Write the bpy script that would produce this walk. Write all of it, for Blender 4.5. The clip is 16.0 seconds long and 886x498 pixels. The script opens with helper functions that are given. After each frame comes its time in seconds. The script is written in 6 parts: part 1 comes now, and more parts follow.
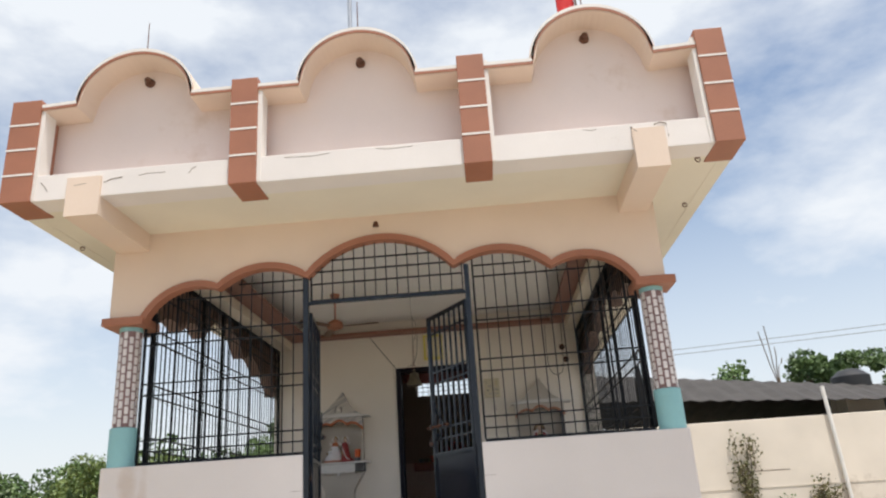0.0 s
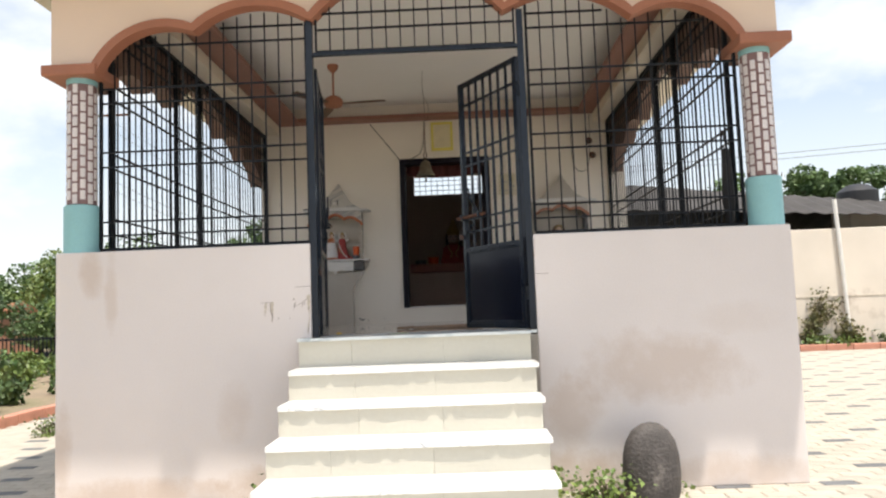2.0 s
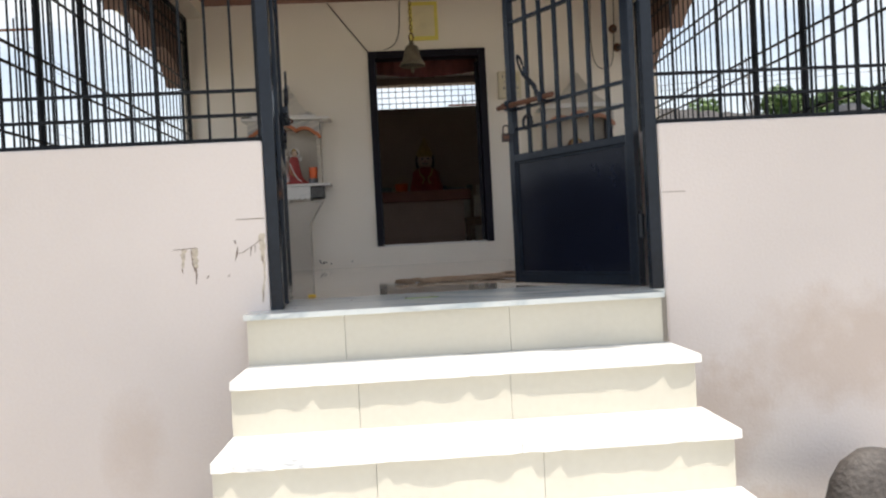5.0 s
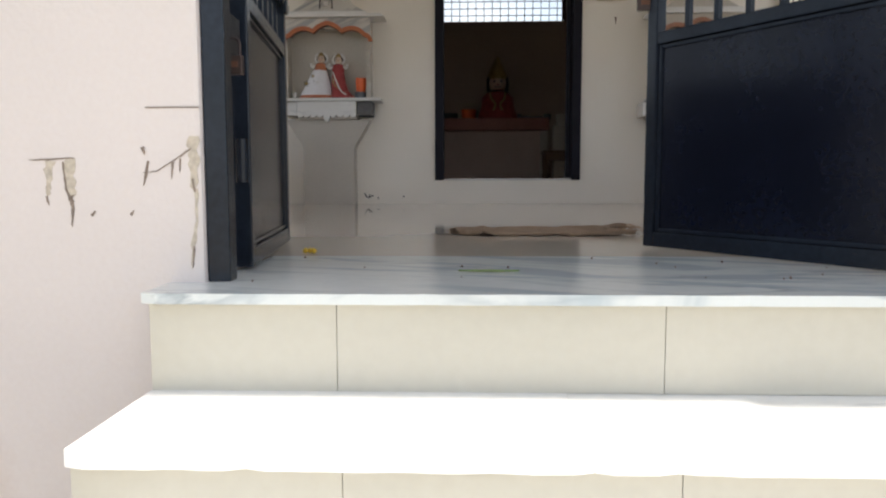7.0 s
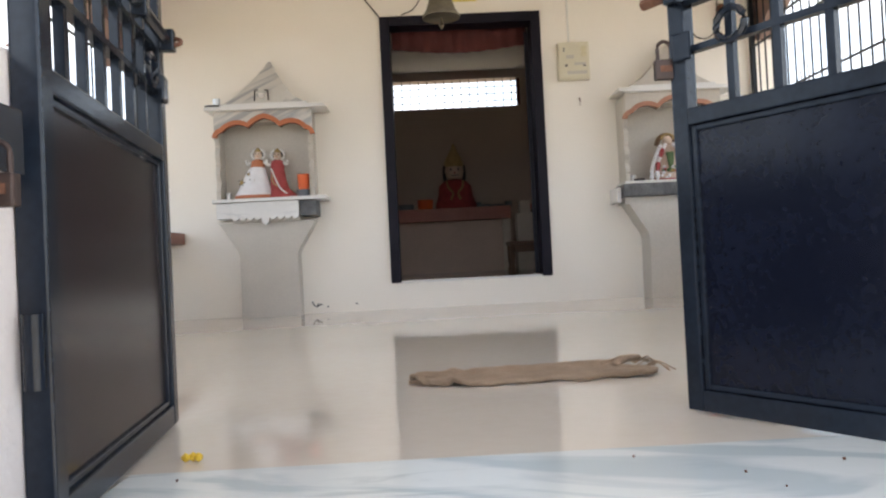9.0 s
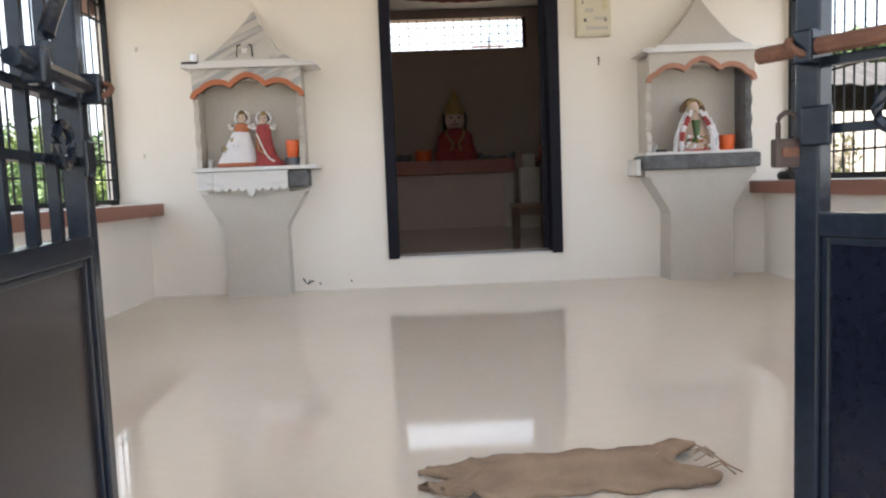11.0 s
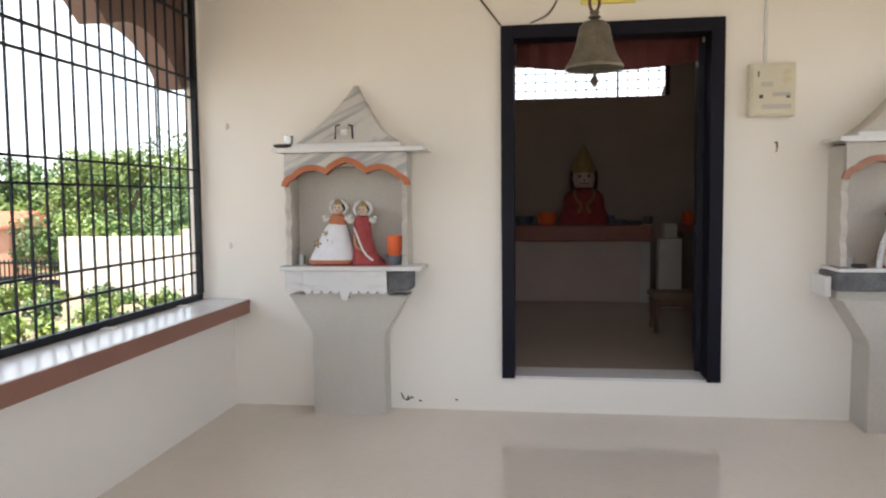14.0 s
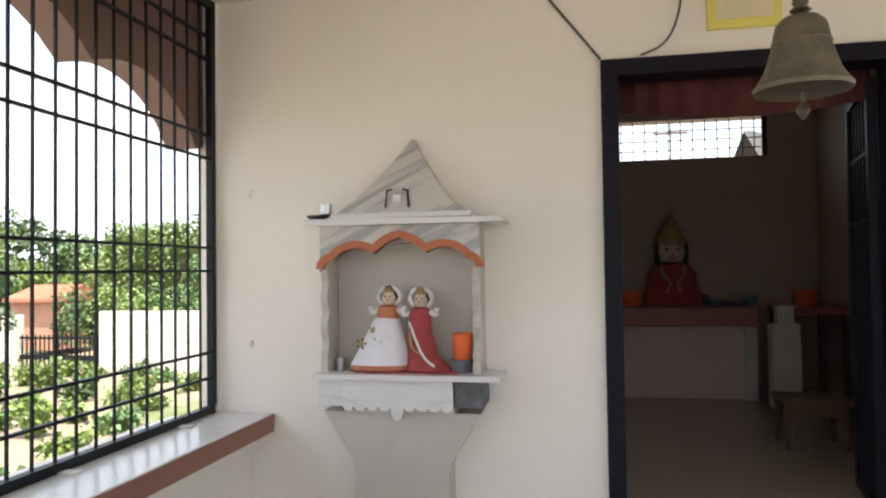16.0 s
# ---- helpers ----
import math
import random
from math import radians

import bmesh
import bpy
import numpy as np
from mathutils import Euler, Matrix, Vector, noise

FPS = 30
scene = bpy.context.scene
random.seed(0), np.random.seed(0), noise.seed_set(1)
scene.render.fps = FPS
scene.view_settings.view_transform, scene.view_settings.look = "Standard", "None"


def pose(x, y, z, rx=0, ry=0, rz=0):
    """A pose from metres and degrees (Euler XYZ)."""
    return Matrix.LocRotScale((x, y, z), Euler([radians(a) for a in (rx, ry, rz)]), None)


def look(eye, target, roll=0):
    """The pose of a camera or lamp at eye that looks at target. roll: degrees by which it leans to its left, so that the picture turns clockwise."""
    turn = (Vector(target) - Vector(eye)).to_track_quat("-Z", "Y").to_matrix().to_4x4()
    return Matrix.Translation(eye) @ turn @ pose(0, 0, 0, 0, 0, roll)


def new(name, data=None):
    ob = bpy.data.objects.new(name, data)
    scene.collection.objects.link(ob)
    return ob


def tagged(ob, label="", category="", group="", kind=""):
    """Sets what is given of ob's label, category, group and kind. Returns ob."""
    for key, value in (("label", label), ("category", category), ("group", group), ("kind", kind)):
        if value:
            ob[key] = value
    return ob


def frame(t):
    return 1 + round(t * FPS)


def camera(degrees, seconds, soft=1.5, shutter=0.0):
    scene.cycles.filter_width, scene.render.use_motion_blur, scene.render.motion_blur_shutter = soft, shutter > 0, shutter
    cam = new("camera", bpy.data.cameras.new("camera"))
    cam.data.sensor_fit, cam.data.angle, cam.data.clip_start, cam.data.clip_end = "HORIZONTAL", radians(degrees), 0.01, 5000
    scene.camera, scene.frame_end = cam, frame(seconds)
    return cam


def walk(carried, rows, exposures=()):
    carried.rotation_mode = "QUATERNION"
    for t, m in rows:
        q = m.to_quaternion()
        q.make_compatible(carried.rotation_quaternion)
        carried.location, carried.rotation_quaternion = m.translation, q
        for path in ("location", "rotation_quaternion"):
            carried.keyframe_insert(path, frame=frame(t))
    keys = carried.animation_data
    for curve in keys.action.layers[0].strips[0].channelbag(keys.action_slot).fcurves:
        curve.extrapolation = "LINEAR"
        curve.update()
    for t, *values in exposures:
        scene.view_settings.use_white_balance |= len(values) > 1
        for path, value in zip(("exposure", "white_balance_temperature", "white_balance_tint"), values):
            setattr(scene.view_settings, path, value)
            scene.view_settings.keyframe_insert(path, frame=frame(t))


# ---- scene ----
cam = camera(62.5, 16.0, soft=2.2)
PATH = [
    (0, (0.976, -6.547, 1.069), (0.889, -4.663, 1.734), -3.8),
    (0.5, (0.786, -6.252, 1.109), (0.661, -4.408, 1.873), -1.9),
    (1, (0.6, -5.917, 1.069), (0.468, -3.968, 1.497), -1.1),
    (1.5, (0.504, -5.498, 1.075), (0.341, -3.517, 1.293), -0.4),
    (2, (0.39, -5.116, 1.082), (0.341, -3.123, 1.245), -2.2),
    (2.5, (0.282, -4.687, 1.111), (0.349, -2.69, 1.207), -1.6),
    (3, (0.173, -4.285, 1.14), (0.234, -2.286, 1.203), -0.4),
    (5.5, (-0.178, -2.558, 1.158), (-0.072, -0.562, 1.125), -3.5),
    (6, (-0.186, -2.226, 1.151), (-0.125, -0.227, 1.125), -2.7),
    (6.5, (-0.151, -1.871, 1.14), (0.06, 0.113, 0.999), -4.0),
    (7, (-0.129, -1.496, 1.130), (-0.197, 0.493, 0.937), -0.1),
    (7.5, (-0.183, -1.182, 1.188), (-0.361, 0.808, 1.089), -1.3),
    (8, (-0.189, -0.985, 1.226), (-0.254, 1.014, 1.203), -2.9),
    (8.5, (-0.152, -0.821, 1.154), (-0.124, 1.177, 1.227), -3.0),
    (9.3, (-0.13, -0.76, 1.37), (-0.085, 1.235, 1.36), -2.8),
    (10.2, (-0.125, -0.52, 1.54), (-0.08, 1.475, 1.42), -2.5),
    (11, (-0.165, -0.338, 1.625), (-0.112, 1.654, 1.449), -2.2),
    (11.5, (-0.112, -0.211, 1.681), (-0.101, 1.784, 1.546), -0.2),
    (12, (-0.105, -0.115, 1.810), (-0.298, 1.869, 1.648), -4.1),
    (12.5, (-0.178, 0.049, 1.888), (-0.341, 2.036, 1.729), -6.7),
    (13, (-0.180, 0.193, 1.988), (-0.155, 2.185, 1.810), -3.9),
    (13.5, (-0.192, 0.397, 2.081), (-0.281, 2.393, 1.998), -2.7),
    (14, (-0.181, 0.538, 2.164), (-0.448, 2.515, 2.030), -0.6),
    (14.5, (-0.239, 0.801, 2.190), (-0.550, 2.771, 2.048), 1.2),
    (15, (-0.320, 1.011, 2.201), (-0.775, 2.957, 2.114), -2.1),
    (15.5, (-0.353, 1.267, 2.211), (-0.876, 3.196, 2.279), 0.7),
    (16, (-0.483, 1.526, 2.240), (-0.870, 3.488, 2.297), -0.8),
]
EXPOSURES = [(0.0, 0.42, 6650, 10), (0.5, 0.15, 6600, 10), (1.0, 0.52, 6750, 10), (2.0, 0.72, 6800, 10), (3.0, 0.7, 6800, 10), (6.0, 0.82, 6700, 10), (6.5, 0.8, 6700, 10), (7.2, 1.0, 6750, 10), (7.6, 1.3, 6800, 10), (8.2, 1.92, 6750, 10),
             (11.0, 2.08, 6600, 10), (13.0, 1.9, 6600, 10), (14.5, 2.02, 6550, 10), (15.2, 1.72, 6550, 10), (15.6, 1.55, 6550, 10), (16.0, 1.85, 6550, 10)]
walk(cam, [(t, look(eye, target, roll)) for t, eye, target, roll in PATH], EXPOSURES)

# ---------------------------------------------------------------- light
SUN_EL, SUN_AZ = radians(72.4), radians(145.6)
world = bpy.data.worlds.new("world")
scene.world = world
world.use_nodes = True
wn, wl = world.node_tree.nodes, world.node_tree.links
wn.clear()
w_out = wn.new("ShaderNodeOutputWorld")
w_bg = wn.new("ShaderNodeBackground")
w_sky = wn.new("ShaderNodeTexSky")
w_sky.sky_type = "NISHITA"
w_sky.sun_disc = False
w_sky.sun_elevation, w_sky.sun_rotation = SUN_EL, SUN_AZ
w_sky.dust_density, w_sky.air_density = 1.5, 1.1
w_co = wn.new("ShaderNodeTexCoord")
w_map = wn.new("ShaderNodeMapping")
w_map.inputs["Scale"].default_value = (1.0, 1.0, 2.1)
w_map.inputs["Location"].default_value = (0.35, 0.1, 0.0)
w_no = wn.new("ShaderNodeTexNoise")
w_no.inputs["Scale"].default_value, w_no.inputs["Detail"].default_value = 2.3, 8.0
w_no.inputs["Roughness"].default_value = 0.56
w_ramp = wn.new("ShaderNodeValToRGB")
w_ramp.color_ramp.elements[0].position, w_ramp.color_ramp.elements[1].position = 0.37, 0.60
w_mix = wn.new("ShaderNodeMix")
w_mix.data_type = "RGBA"
w_mix.inputs["B"].default_value = (5.4, 5.75, 6.2, 1)
wl.new(w_co.outputs["Generated"], w_map.inputs["Vector"])
wl.new(w_map.outputs["Vector"], w_no.inputs["Vector"])
wl.new(w_no.outputs["Fac"], w_ramp.inputs["Fac"])
w_sep = wn.new("ShaderNodeSeparateXYZ")
w_haze = wn.new("ShaderNodeMapRange")
w_haze.inputs["From Min"].default_value, w_haze.inputs["From Max"].default_value = 0.04, 0.42
w_haze.inputs["To Min"].default_value, w_haze.inputs["To Max"].default_value = 0.88, 0.0
w_max = wn.new("ShaderNodeMath")
w_max.operation = "MAXIMUM"
wl.new(w_co.outputs["Generated"], w_sep.inputs[0])
wl.new(w_sep.outputs["Z"], w_haze.inputs["Value"])
wl.new(w_ramp.outputs["Color"], w_max.inputs[0])
wl.new(w_haze.outputs["Result"], w_max.inputs[1])
wl.new(w_max.outputs["Value"], w_mix.inputs["Factor"])
wl.new(w_sky.outputs["Color"], w_mix.inputs["A"])
wl.new(w_mix.outputs["Result"], w_bg.inputs["Color"])
wl.new(w_bg.outputs["Background"], w_out.inputs["Surface"])
w_bg.inputs["Strength"].default_value = 0.12

sun = new("sun", bpy.data.lights.new("sun", "SUN"))
sun.data.energy, sun.data.angle, sun.data.color = 3.4, radians(0.9), (1.0, 0.95, 0.88)
sx, sy, sz = math.sin(SUN_AZ) * math.cos(SUN_EL), math.cos(SUN_AZ) * math.cos(SUN_EL), math.sin(SUN_EL)
sun.matrix_world = look((sx * 40, sy * 40, sz * 40), (0, 0, 0))


# ---------------------------------------------------------------- materials
def mat(name, col, rough=0.6, var=0.12, scale=2.5, bump=0.15, bscale=60.0, metal=0.0, dark=None, tint=None, stain=None, per_object=0.0, spec=0.5, coat=0.0):
    """A surface: base colour varied by broad patches and fine grain, with fine relief. stain: (colour, scale, low, high)."""
    m = bpy.data.materials.new(name)
    m.use_nodes = True
    nt = m.node_tree
    n, l = nt.nodes, nt.links
    b = n["Principled BSDF"]
    co = n.new("ShaderNodeTexCoord")
    big = n.new("ShaderNodeTexNoise")
    big.inputs["Scale"].default_value, big.inputs["Detail"].default_value = scale, 6.0
    fine = n.new("ShaderNodeTexNoise")
    fine.inputs["Scale"].default_value, fine.inputs["Detail"].default_value = bscale, 4.0
    l.new(co.outputs["Object"], big.inputs["Vector"])
    l.new(co.outputs["Object"], fine.inputs["Vector"])
    c = Vector(col)
    lo = Vector(dark) if dark else c * (1 - var)
    hi = Vector(tint) if tint else c * (1 + var * 0.6)
    ramp = n.new("ShaderNodeValToRGB")
    ramp.color_ramp.elements[0].position, ramp.color_ramp.elements[1].position = 0.3, 0.7
    ramp.color_ramp.elements[0].color = (*[min(1, v) for v in lo], 1)
    ramp.color_ramp.elements[1].color = (*[min(1, v) for v in hi], 1)
    l.new(big.outputs["Fac"], ramp.inputs["Fac"])
    grain = n.new("ShaderNodeMix")
    grain.data_type, grain.blend_type = "RGBA", "OVERLAY"
    grain.inputs["Factor"].default_value = min(1.0, var * 1.5)
    l.new(ramp.outputs["Color"], grain.inputs["A"])
    l.new(fine.outputs["Fac"], grain.inputs["B"])
    out = grain.outputs["Result"]
    if stain:
        sn = n.new("ShaderNodeTexNoise")
        sn.inputs["Scale"].default_value, sn.inputs["Detail"].default_value = stain[1], 8.0
        sn.inputs["Roughness"].default_value = 0.65
        l.new(co.outputs["Object"], sn.inputs["Vector"])
        sr = n.new("ShaderNodeMapRange")
        sr.inputs["From Min"].default_value, sr.inputs["From Max"].default_value = stain[2], stain[3]
        l.new(sn.outputs["Fac"], sr.inputs["Value"])
        sm = n.new("ShaderNodeMix")
        sm.data_type = "RGBA"
        sm.inputs["B"].default_value = (*stain[0], 1)
        l.new(out, sm.inputs["A"])
        l.new(sr.outputs["Result"], sm.inputs["Factor"])
        out = sm.outputs["Result"]
    if per_object:
        oi = n.new("ShaderNodeObjectInfo")
        mr = n.new("ShaderNodeMapRange")
        mr.inputs["To Min"].default_value, mr.inputs["To Max"].default_value = 1 - per_object, 1 + per_object
        l.new(oi.outputs["Random"], mr.inputs["Value"])
        pm = n.new("ShaderNodeMix")
        pm.data_type, pm.blend_type = "RGBA", "MULTIPLY"
        pm.inputs["Factor"].default_value = 1.0
        l.new(out, pm.inputs["A"])
        l.new(mr.outputs["Result"], pm.inputs["B"])
        out = pm.outputs["Result"]
    l.new(out, b.inputs["Base Color"])
    rr = n.new("ShaderNodeMapRange")
    rr.inputs["To Min"].default_value, rr.inputs["To Max"].default_value = max(0.02, rough * 0.82), min(1, rough * 1.15)
    l.new(fine.outputs["Fac"], rr.inputs["Value"])
    l.new(rr.outputs["Result"], b.inputs["Roughness"])
    b.inputs["Metallic"].default_value = metal
    b.inputs["Specular IOR Level"].default_value = spec
    b.inputs["Coat Weight"].default_value = coat
    if bump:
        bp = n.new("ShaderNodeBump")
        bp.inputs["Strength"].default_value, bp.inputs["Distance"].default_value = bump, 0.01
        l.new(fine.outputs["Fac"], bp.inputs["Height"])
        l.new(bp.outputs["Normal"], b.inputs["Normal"])
    return m


def veined(name, col, vein, rough, scale, amount, angle=0.0):
    """Polished marble with long grey veins."""
    m = mat(name, col, rough, 0.04, 1.6, 0.01, 30)
    n, l = m.node_tree.nodes, m.node_tree.links
    b = n["Principled BSDF"]
    base = b.inputs["Base Color"].links[0].from_socket
    co = n.new("ShaderNodeTexCoord")
    mp = n.new("ShaderNodeMapping")
    mp.inputs["Rotation"].default_value = (0.2, 0.3, angle)
    mp.inputs["Scale"].default_value = (0.8, 4.6, 2.0)
    wv = n.new("ShaderNodeTexNoise")
    wv.inputs["Scale"].default_value, wv.inputs["Detail"].default_value = scale, 9.0
    wv.inputs["Distortion"].default_value = 0.8
    rp = n.new("ShaderNodeValToRGB")
    e = rp.color_ramp.elements
    e[0].position, e[0].color = 0.465, (0, 0, 0, 1)
    e[1].position, e[1].color = 0.492, (1, 1, 1, 1)
    k = e.new(0.512)
    k.color = (0, 0, 0, 1)
    ml = n.new("ShaderNodeMath")
    ml.operation = "MULTIPLY"
    ml.inputs[1].default_value = amount
    mx = n.new("ShaderNodeMix")
    mx.data_type = "RGBA"
    mx.inputs["B"].default_value = (*vein, 1)
    l.new(co.outputs["Object"], mp.inputs["Vector"])
    l.new(mp.outputs["Vector"], wv.inputs["Vector"])
    l.new(wv.outputs["Fac"], rp.inputs["Fac"])
    mk = n.new("ShaderNodeTexNoise")
    mk.inputs["Scale"].default_value, mk.inputs["Detail"].default_value = 2.7, 3.0
    l.new(co.outputs["Object"], mk.inputs["Vector"])
    mkr = n.new("ShaderNodeMapRange")
    mkr.inputs["From Min"].default_value, mkr.inputs["From Max"].default_value = 0.46, 0.66
    l.new(mk.outputs["Fac"], mkr.inputs["Value"])
    mm = n.new("ShaderNodeMath")
    mm.operation = "MULTIPLY"
    l.new(rp.outputs["Color"], mm.inputs[0])
    l.new(mkr.outputs["Result"], mm.inputs[1])
    l.new(mm.outputs["Value"], ml.inputs[0])
    l.new(ml.outputs["Value"], mx.inputs["Factor"])
    l.new(base, mx.inputs["A"])
    l.new(mx.outputs["Result"], b.inputs["Base Color"])
    return m


def spotted(m, spots, col):
    """Adds stains with a shape of their own to a wall: (x, z, width, height, strength), broken up by noise."""
    n, l = m.node_tree.nodes, m.node_tree.links
    b = n["Principled BSDF"]
    out = b.inputs["Base Color"].links[0].from_socket
    co = n.new("ShaderNodeTexCoord")
    sep = n.new("ShaderNodeSeparateXYZ")
    l.new(co.outputs["Object"], sep.inputs[0])
    no = n.new("ShaderNodeTexNoise")
    no.inputs["Scale"].default_value, no.inputs["Detail"].default_value, no.inputs["Roughness"].default_value = 5.0, 8.0, 0.65
    l.new(co.outputs["Object"], no.inputs["Vector"])

    def calc(op, a, b_):
        q = n.new("ShaderNodeMath")
        q.operation = op
        for k, v in enumerate((a, b_)):
            if isinstance(v, (int, float)):
                q.inputs[k].default_value = v
            else:
                l.new(v, q.inputs[k])
        return q.outputs[0]

    for x, z, w, h, s in spots:
        dx = calc("POWER", calc("ABSOLUTE", calc("DIVIDE", calc("SUBTRACT", sep.outputs["X"], x), w), 0), 2.0)
        dz = calc("POWER", calc("ABSOLUTE", calc("DIVIDE", calc("SUBTRACT", sep.outputs["Z"], z), h), 0), 2.0)
        d = calc("ADD", calc("ADD", dx, dz), calc("MULTIPLY", calc("SUBTRACT", no.outputs["Fac"], 0.5), 2.6))
        mr = n.new("ShaderNodeMapRange")
        mr.inputs["From Min"].default_value, mr.inputs["From Max"].default_value = 1.15, 0.1
        mr.inputs["To Max"].default_value = s
        l.new(d, mr.inputs["Value"])
        mx = n.new("ShaderNodeMix")
        mx.data_type = "RGBA"
        mx.inputs["B"].default_value = (*col, 1)
        l.new(out, mx.inputs["A"])
        l.new(mr.outputs["Result"], mx.inputs["Factor"])
        out = mx.outputs["Result"]
    l.new(out, b.inputs["Base Color"])
    return m


M = {}
M["peach"] = mat("peach_paint", (0.76, 0.61, 0.50), 0.75, 0.05, 1.2, 0.12, 90)
M["pink"] = mat("pale_pink_limewash", (0.79, 0.67, 0.625), 0.8, 0.06, 1.0, 0.15, 80, stain=((0.55, 0.38, 0.27), 0.9, 0.60, 0.82))
M["pink_wall"] = spotted(mat("stained_pink_limewash", (0.74, 0.675, 0.645), 0.8, 0.06, 1.0, 0.15, 80), [
    (-2.24, 1.44, 0.10, 0.20, 0.4), (-2.10, 1.30, 0.05, 0.34, 0.3), (1.72, 0.62, 0.62, 0.26, 0.38), (2.3, 0.95, 0.3, 0.12, 0.12), (1.1, 0.35, 0.22, 0.25, 0.35),
    (-1.22, 0.42, 0.14, 0.22, 0.22), (-1.9, -0.12, 0.75, 0.12, 0.5), (-0.95, -0.10, 0.4, 0.16, 0.5), (1.1, -0.10, 0.5, 0.18, 0.55), (2.2, -0.10, 0.6, 0.13, 0.4), (-2.45, 0.2, 0.08, 0.3, 0.4)],
    (0.50, 0.36, 0.26))
# sanctum walls: the room's dimness is put into this darker colour
M["sanctum"] = mat("sanctum_shaded_paint", (0.42, 0.335, 0.285), 0.8, 0.08, 1.4, 0.12, 70)
# brown tile, set darker so its colour holds some of the room's shade
M["sanctum_floor"] = mat("dimmed_brown_tile", (0.42, 0.345, 0.285), 0.12, 0.07, 1.2, 0.0, 25)
M["cream"] = mat("cream_paint", (0.80, 0.72, 0.60), 0.7, 0.04, 1.0, 0.1, 90)
M["inside"] = mat("ivory_wall_paint", (0.85, 0.79, 0.715), 0.62, 0.04, 0.8, 0.08, 70)
M["soffit"] = mat("soffit_paint", (0.78, 0.72, 0.60), 0.8, 0.05, 1.3, 0.15, 60, stain=((0.5, 0.42, 0.3), 2.2, 0.66, 0.8))
M["ceiling"] = mat("ceiling_paint", (0.88, 0.86, 0.83), 0.8, 0.03, 1.0, 0.08, 60)
M["white"] = mat("white_paint", (0.80, 0.76, 0.72), 0.7, 0.05, 2.0, 0.12, 60, stain=((0.45, 0.40, 0.35), 3.0, 0.66, 0.78))
M["brown"] = mat("brown_paint", (0.36, 0.145, 0.085), 0.6, 0.1, 3.0, 0.1, 80)
M["sill_brown"] = mat("dark_brown_sill_paint", (0.27, 0.125, 0.09), 0.55, 0.1, 3.0, 0.1, 80)
M["panel_navy"] = mat("navy_black_enamel", (0.006, 0.008, 0.017), 0.2, 0.25, 5.0, 0.03, 60, stain=((0.03, 0.03, 0.035), 14.0, 0.68, 0.8), spec=0.35)
M["iron"] = mat("blue_black_enamel", (0.013, 0.018, 0.028), 0.2, 0.25, 5.0, 0.03, 60, stain=((0.05, 0.035, 0.03), 14.0, 0.68, 0.8), spec=0.35)
M["bar"] = mat("black_iron", (0.007, 0.009, 0.013), 0.5, 0.2, 8.0, 0.05, 150, spec=0.25)
M["frame"] = mat("dark_door_paint", (0.007, 0.006, 0.013), 0.5, 0.2, 4.0, 0.08, 100, spec=0.18)
M["floor"] = mat("polished_beige_tile", (0.68, 0.605, 0.515), 0.05, 0.05, 0.9, 0.0, 25, dark=(0.66, 0.585, 0.495), tint=(0.72, 0.645, 0.555))
M["marble"] = veined("white_marble", (0.80, 0.80, 0.785), (0.36, 0.38, 0.42), 0.2, 2.2, 0.75, 0.35)
M["landing"] = veined("blue_grey_marble", (0.72, 0.755, 0.745), (0.34, 0.39, 0.42), 0.2, 1.3, 0.95, 0.5)
# dark enamel tinted brown for the reflected cream walls of the porch
M["panel_sheen"] = mat("enamel_with_brown_reflection", (0.022, 0.015, 0.017), 0.22, 0.2, 3.0, 0.02, 60, spec=0.5)
M["sill"] = veined("white_marble_sill", (0.72, 0.70, 0.68), (0.4, 0.4, 0.43), 0.25, 2.5, 0.5, 0.2)
M["shrine"] = veined("grey_marble", (0.52, 0.48, 0.43), (0.28, 0.27, 0.26), 0.4, 3.0, 0.5, 0.7)


def streaked(m, col, turn, scale, amount, flat=False):
    """Adds broad slanting grey streaks, in the plane of the wall or, flat, of the floor."""
    n, l = m.node_tree.nodes, m.node_tree.links
    b = n["Principled BSDF"]
    out = b.inputs["Base Color"].links[0].from_socket
    co, mp, no, rp, mx = n.new("ShaderNodeTexCoord"), n.new("ShaderNodeMapping"), n.new("ShaderNodeTexNoise"), n.new("ShaderNodeMapRange"), n.new("ShaderNodeMix")
    mp.vector_type = "TEXTURE"
    mp.inputs["Rotation"].default_value = (0, 0, turn) if flat else (0, turn, 0)
    mp.inputs["Scale"].default_value = (1.0, 0.2, 1.0) if flat else (1.0, 1.0, 0.11)
    no.inputs["Scale"].default_value, no.inputs["Detail"].default_value, no.inputs["Distortion"].default_value = scale, 4.0, 1.4 if flat else 0.5
    rp.inputs["From Min"].default_value, rp.inputs["From Max"].default_value = 0.50, 0.60
    rp.inputs["To Max"].default_value = amount
    mx.data_type = "RGBA"
    mx.inputs["B"].default_value = (*col, 1)
    l.new(co.outputs["Object"], mp.inputs["Vector"])
    l.new(mp.outputs["Vector"], no.inputs["Vector"])
    l.new(no.outputs["Fac"], rp.inputs["Value"])
    l.new(out, mx.inputs["A"])
    l.new(rp.outputs["Result"], mx.inputs["Factor"])
    l.new(mx.outputs["Result"], b.inputs["Base Color"])
    return m


